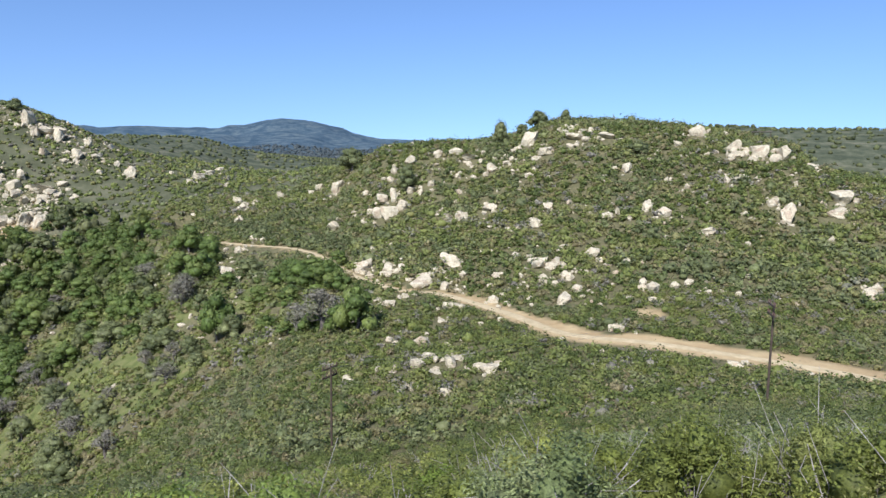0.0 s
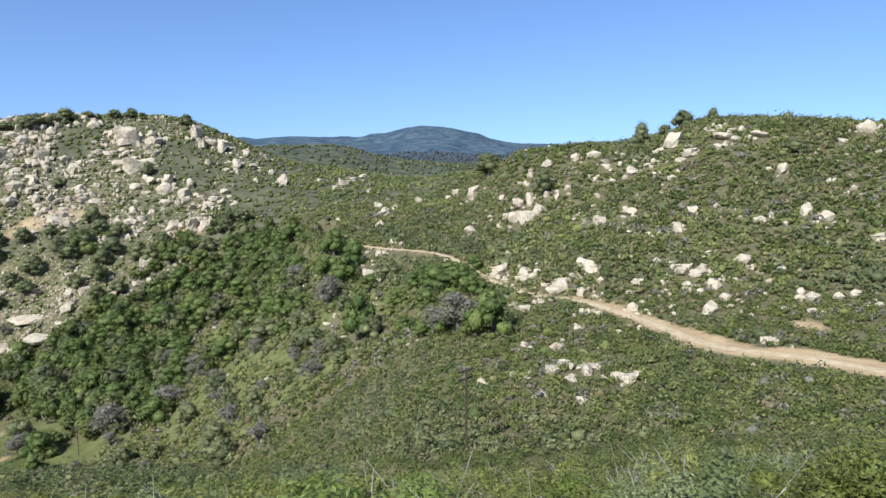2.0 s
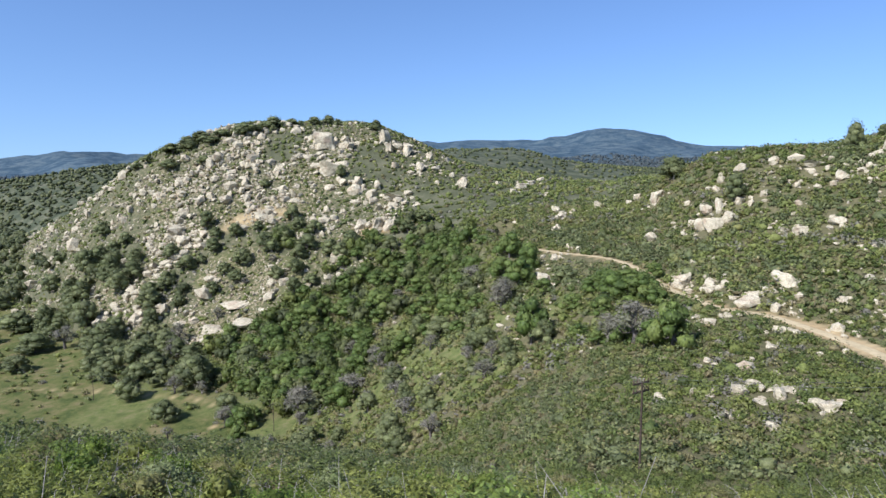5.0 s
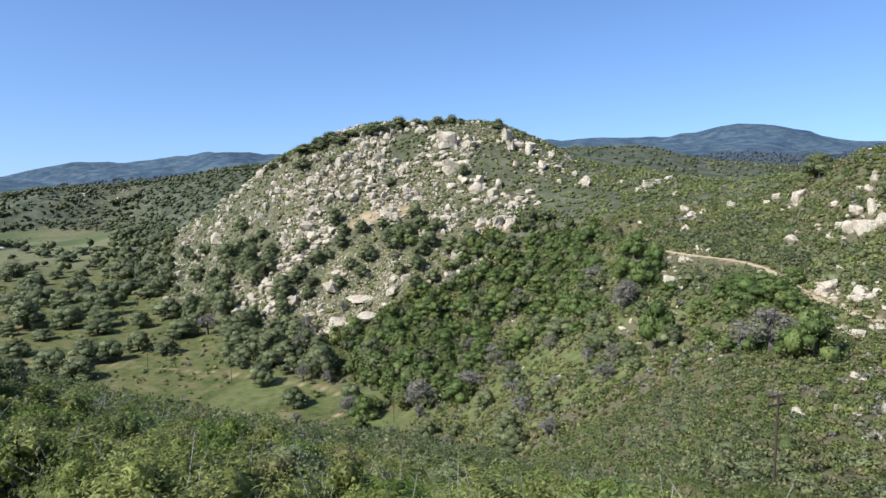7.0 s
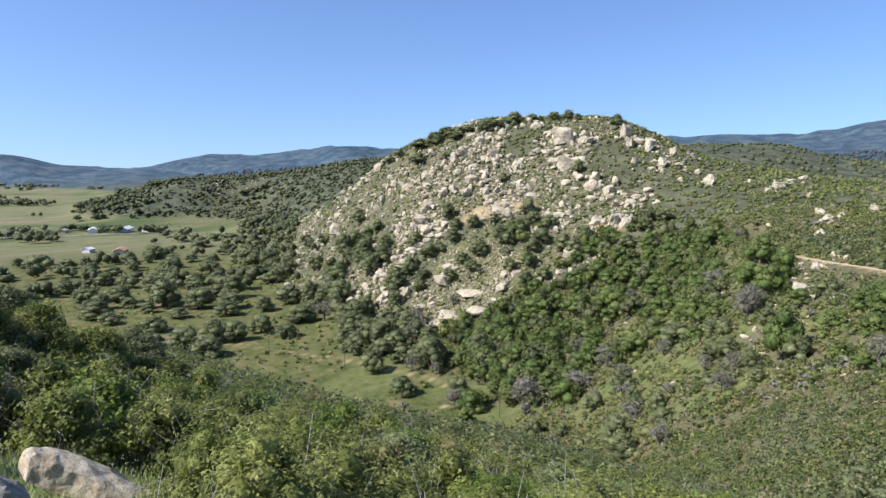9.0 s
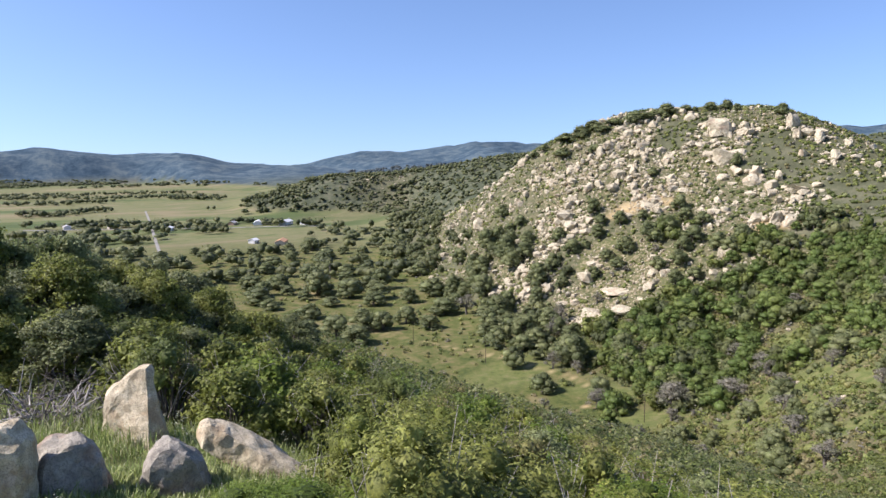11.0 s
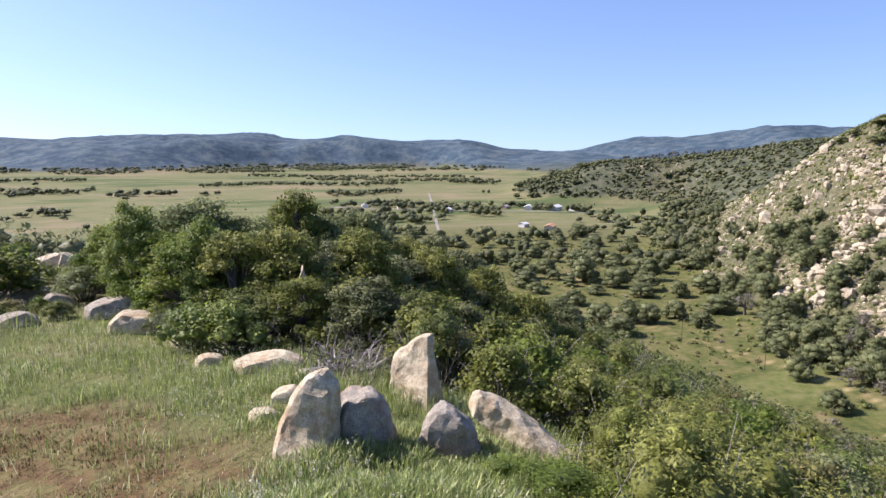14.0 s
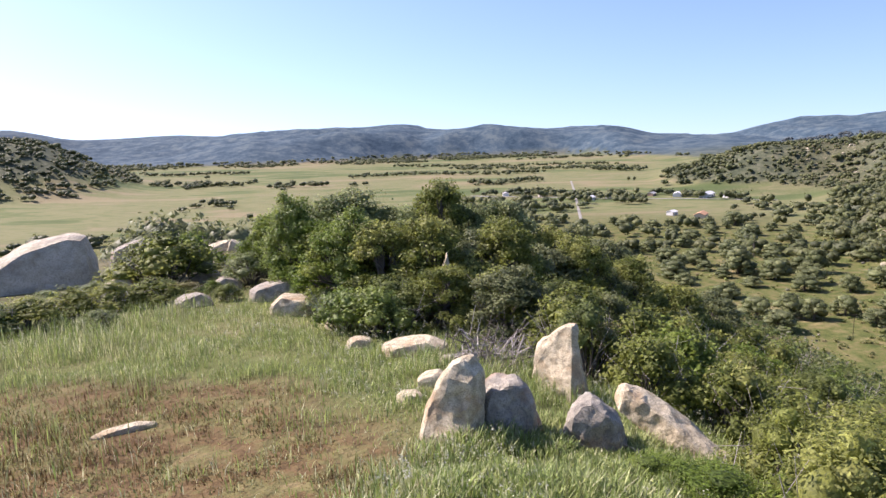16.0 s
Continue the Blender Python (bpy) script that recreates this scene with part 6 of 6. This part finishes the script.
for b, r, long, deep, high, turn, paint, roofing, label in (
        (80.0, 850, 13, 9, 3.2, 75, 0, 2, "low white village house with a pale roof"), (78.6, 880, 11, 8, 3.0, 90, 1, 0, "tan village house with a grey roof"),
        (77.0, 872, 15, 9, 3.4, 80, 0, 0, "long white village house with a grey roof"), (75.2, 900, 12, 8, 3.0, 70, 2, 0, "brown village house under dark trees"),
        (73.2, 890, 18, 10, 3.6, 85, 0, 2, "long pale shed with a white metal roof"), (71.0, 885, 22, 11, 4.0, 70, 0, 2, "long white village hall with a pale roof"),
        (69.4, 880, 14, 9, 3.2, 60, 0, 2, "small white building by the village road"), (84.0, 900, 11, 8, 3.0, 100, 1, 0, "tan house hidden among village trees"),
        (87.0, 920, 12, 8, 3.0, 95, 0, 0, "white house hidden among village trees"), (71.4, 672, 20, 9, 3.2, 80, 1, 1, "long farm building with an orange tile roof"),
        (73.6, 690, 9, 7, 3.0, 60, 0, 2, "small pale farm shed near oaks")):
    house(*spot(b, r), long, deep, high, b + turn, paint, roofing, label)
for b, r in ((17.6, 1430), (14.9, 1490), (9.1, 1700)):
    house(*spot(b, r), 13, 8, 3.0, b + 35, 1, 2, "tan house on wooded hills below the mountain", "houses below the mountain")
# the straight country road and the village street
TARMAC = plain_mat("worn asphalt", (0.20, 0.19, 0.165), (0.30, 0.285, 0.25), 0.3, 0.97)


def lane(name, knots, half, label):
    line = drawn([(*spot(b, r), 0) for b, r in knots], 12)
    s = np.gradient(line[:, :2], axis=0)
    s /= np.linalg.norm(s, axis=1)[:, None]
    s = np.stack([-s[:, 1], s[:, 0]], 1)
    v = []
    for w in (-half, 0, half):
        q = line[:, :2] + s * w
        v.append(np.column_stack([q, ground(*q.T) + 0.25 + (0.06 if not w else 0)]))
    n = len(line)
    f = [(k * n + i, k * n + i + 1, (k + 1) * n + i + 1, (k + 1) * n + i) for k in range(2) for i in range(n - 1)]
    return tagged(new(name, mesh_of(name, np.concatenate(v), f, TARMAC)), label, "road", kind="structure")


lane("country_road", [(80.6, 600), (80.9, 700), (81.1, 800), (81.3, 950), (81.6, 1200)], 1.5, "straight grey country road crossing the plain")
lane("village_street", [(90, 930), (84, 890), (78, 862), (72, 860), (66, 850)], 3.5, "grey village street lined with trees")

# an open shelter on the near ridge
shelter = new("shelter")
sx, sy = spot(-24.7, 246)
for u in (-2.6, 0.0, 2.6):
    for w in (-1.4, 1.4):
        part("post", shape("post", [((0.18, 0.18, 3.2), (u, w, 1.2))], TAR), shelter)
part("roof", shape("roof", [((6.4, 3.8, 0.18), (0, 0, 2.85))], BARK), shelter)
part("rail", shape("rail", [((5.2, 0.08, 0.12), (0, -1.4, 1.1)), ((5.2, 0.08, 0.12), (0, -1.4, 0.6))], TAR), shelter)
shelter.matrix_basis = pose(sx, sy, float(ground(sx, sy)[0]), 0, 0, -24.7)
tagged(shelter, "dark open wooden shelter with a flat roof on the ridge", "shelter")
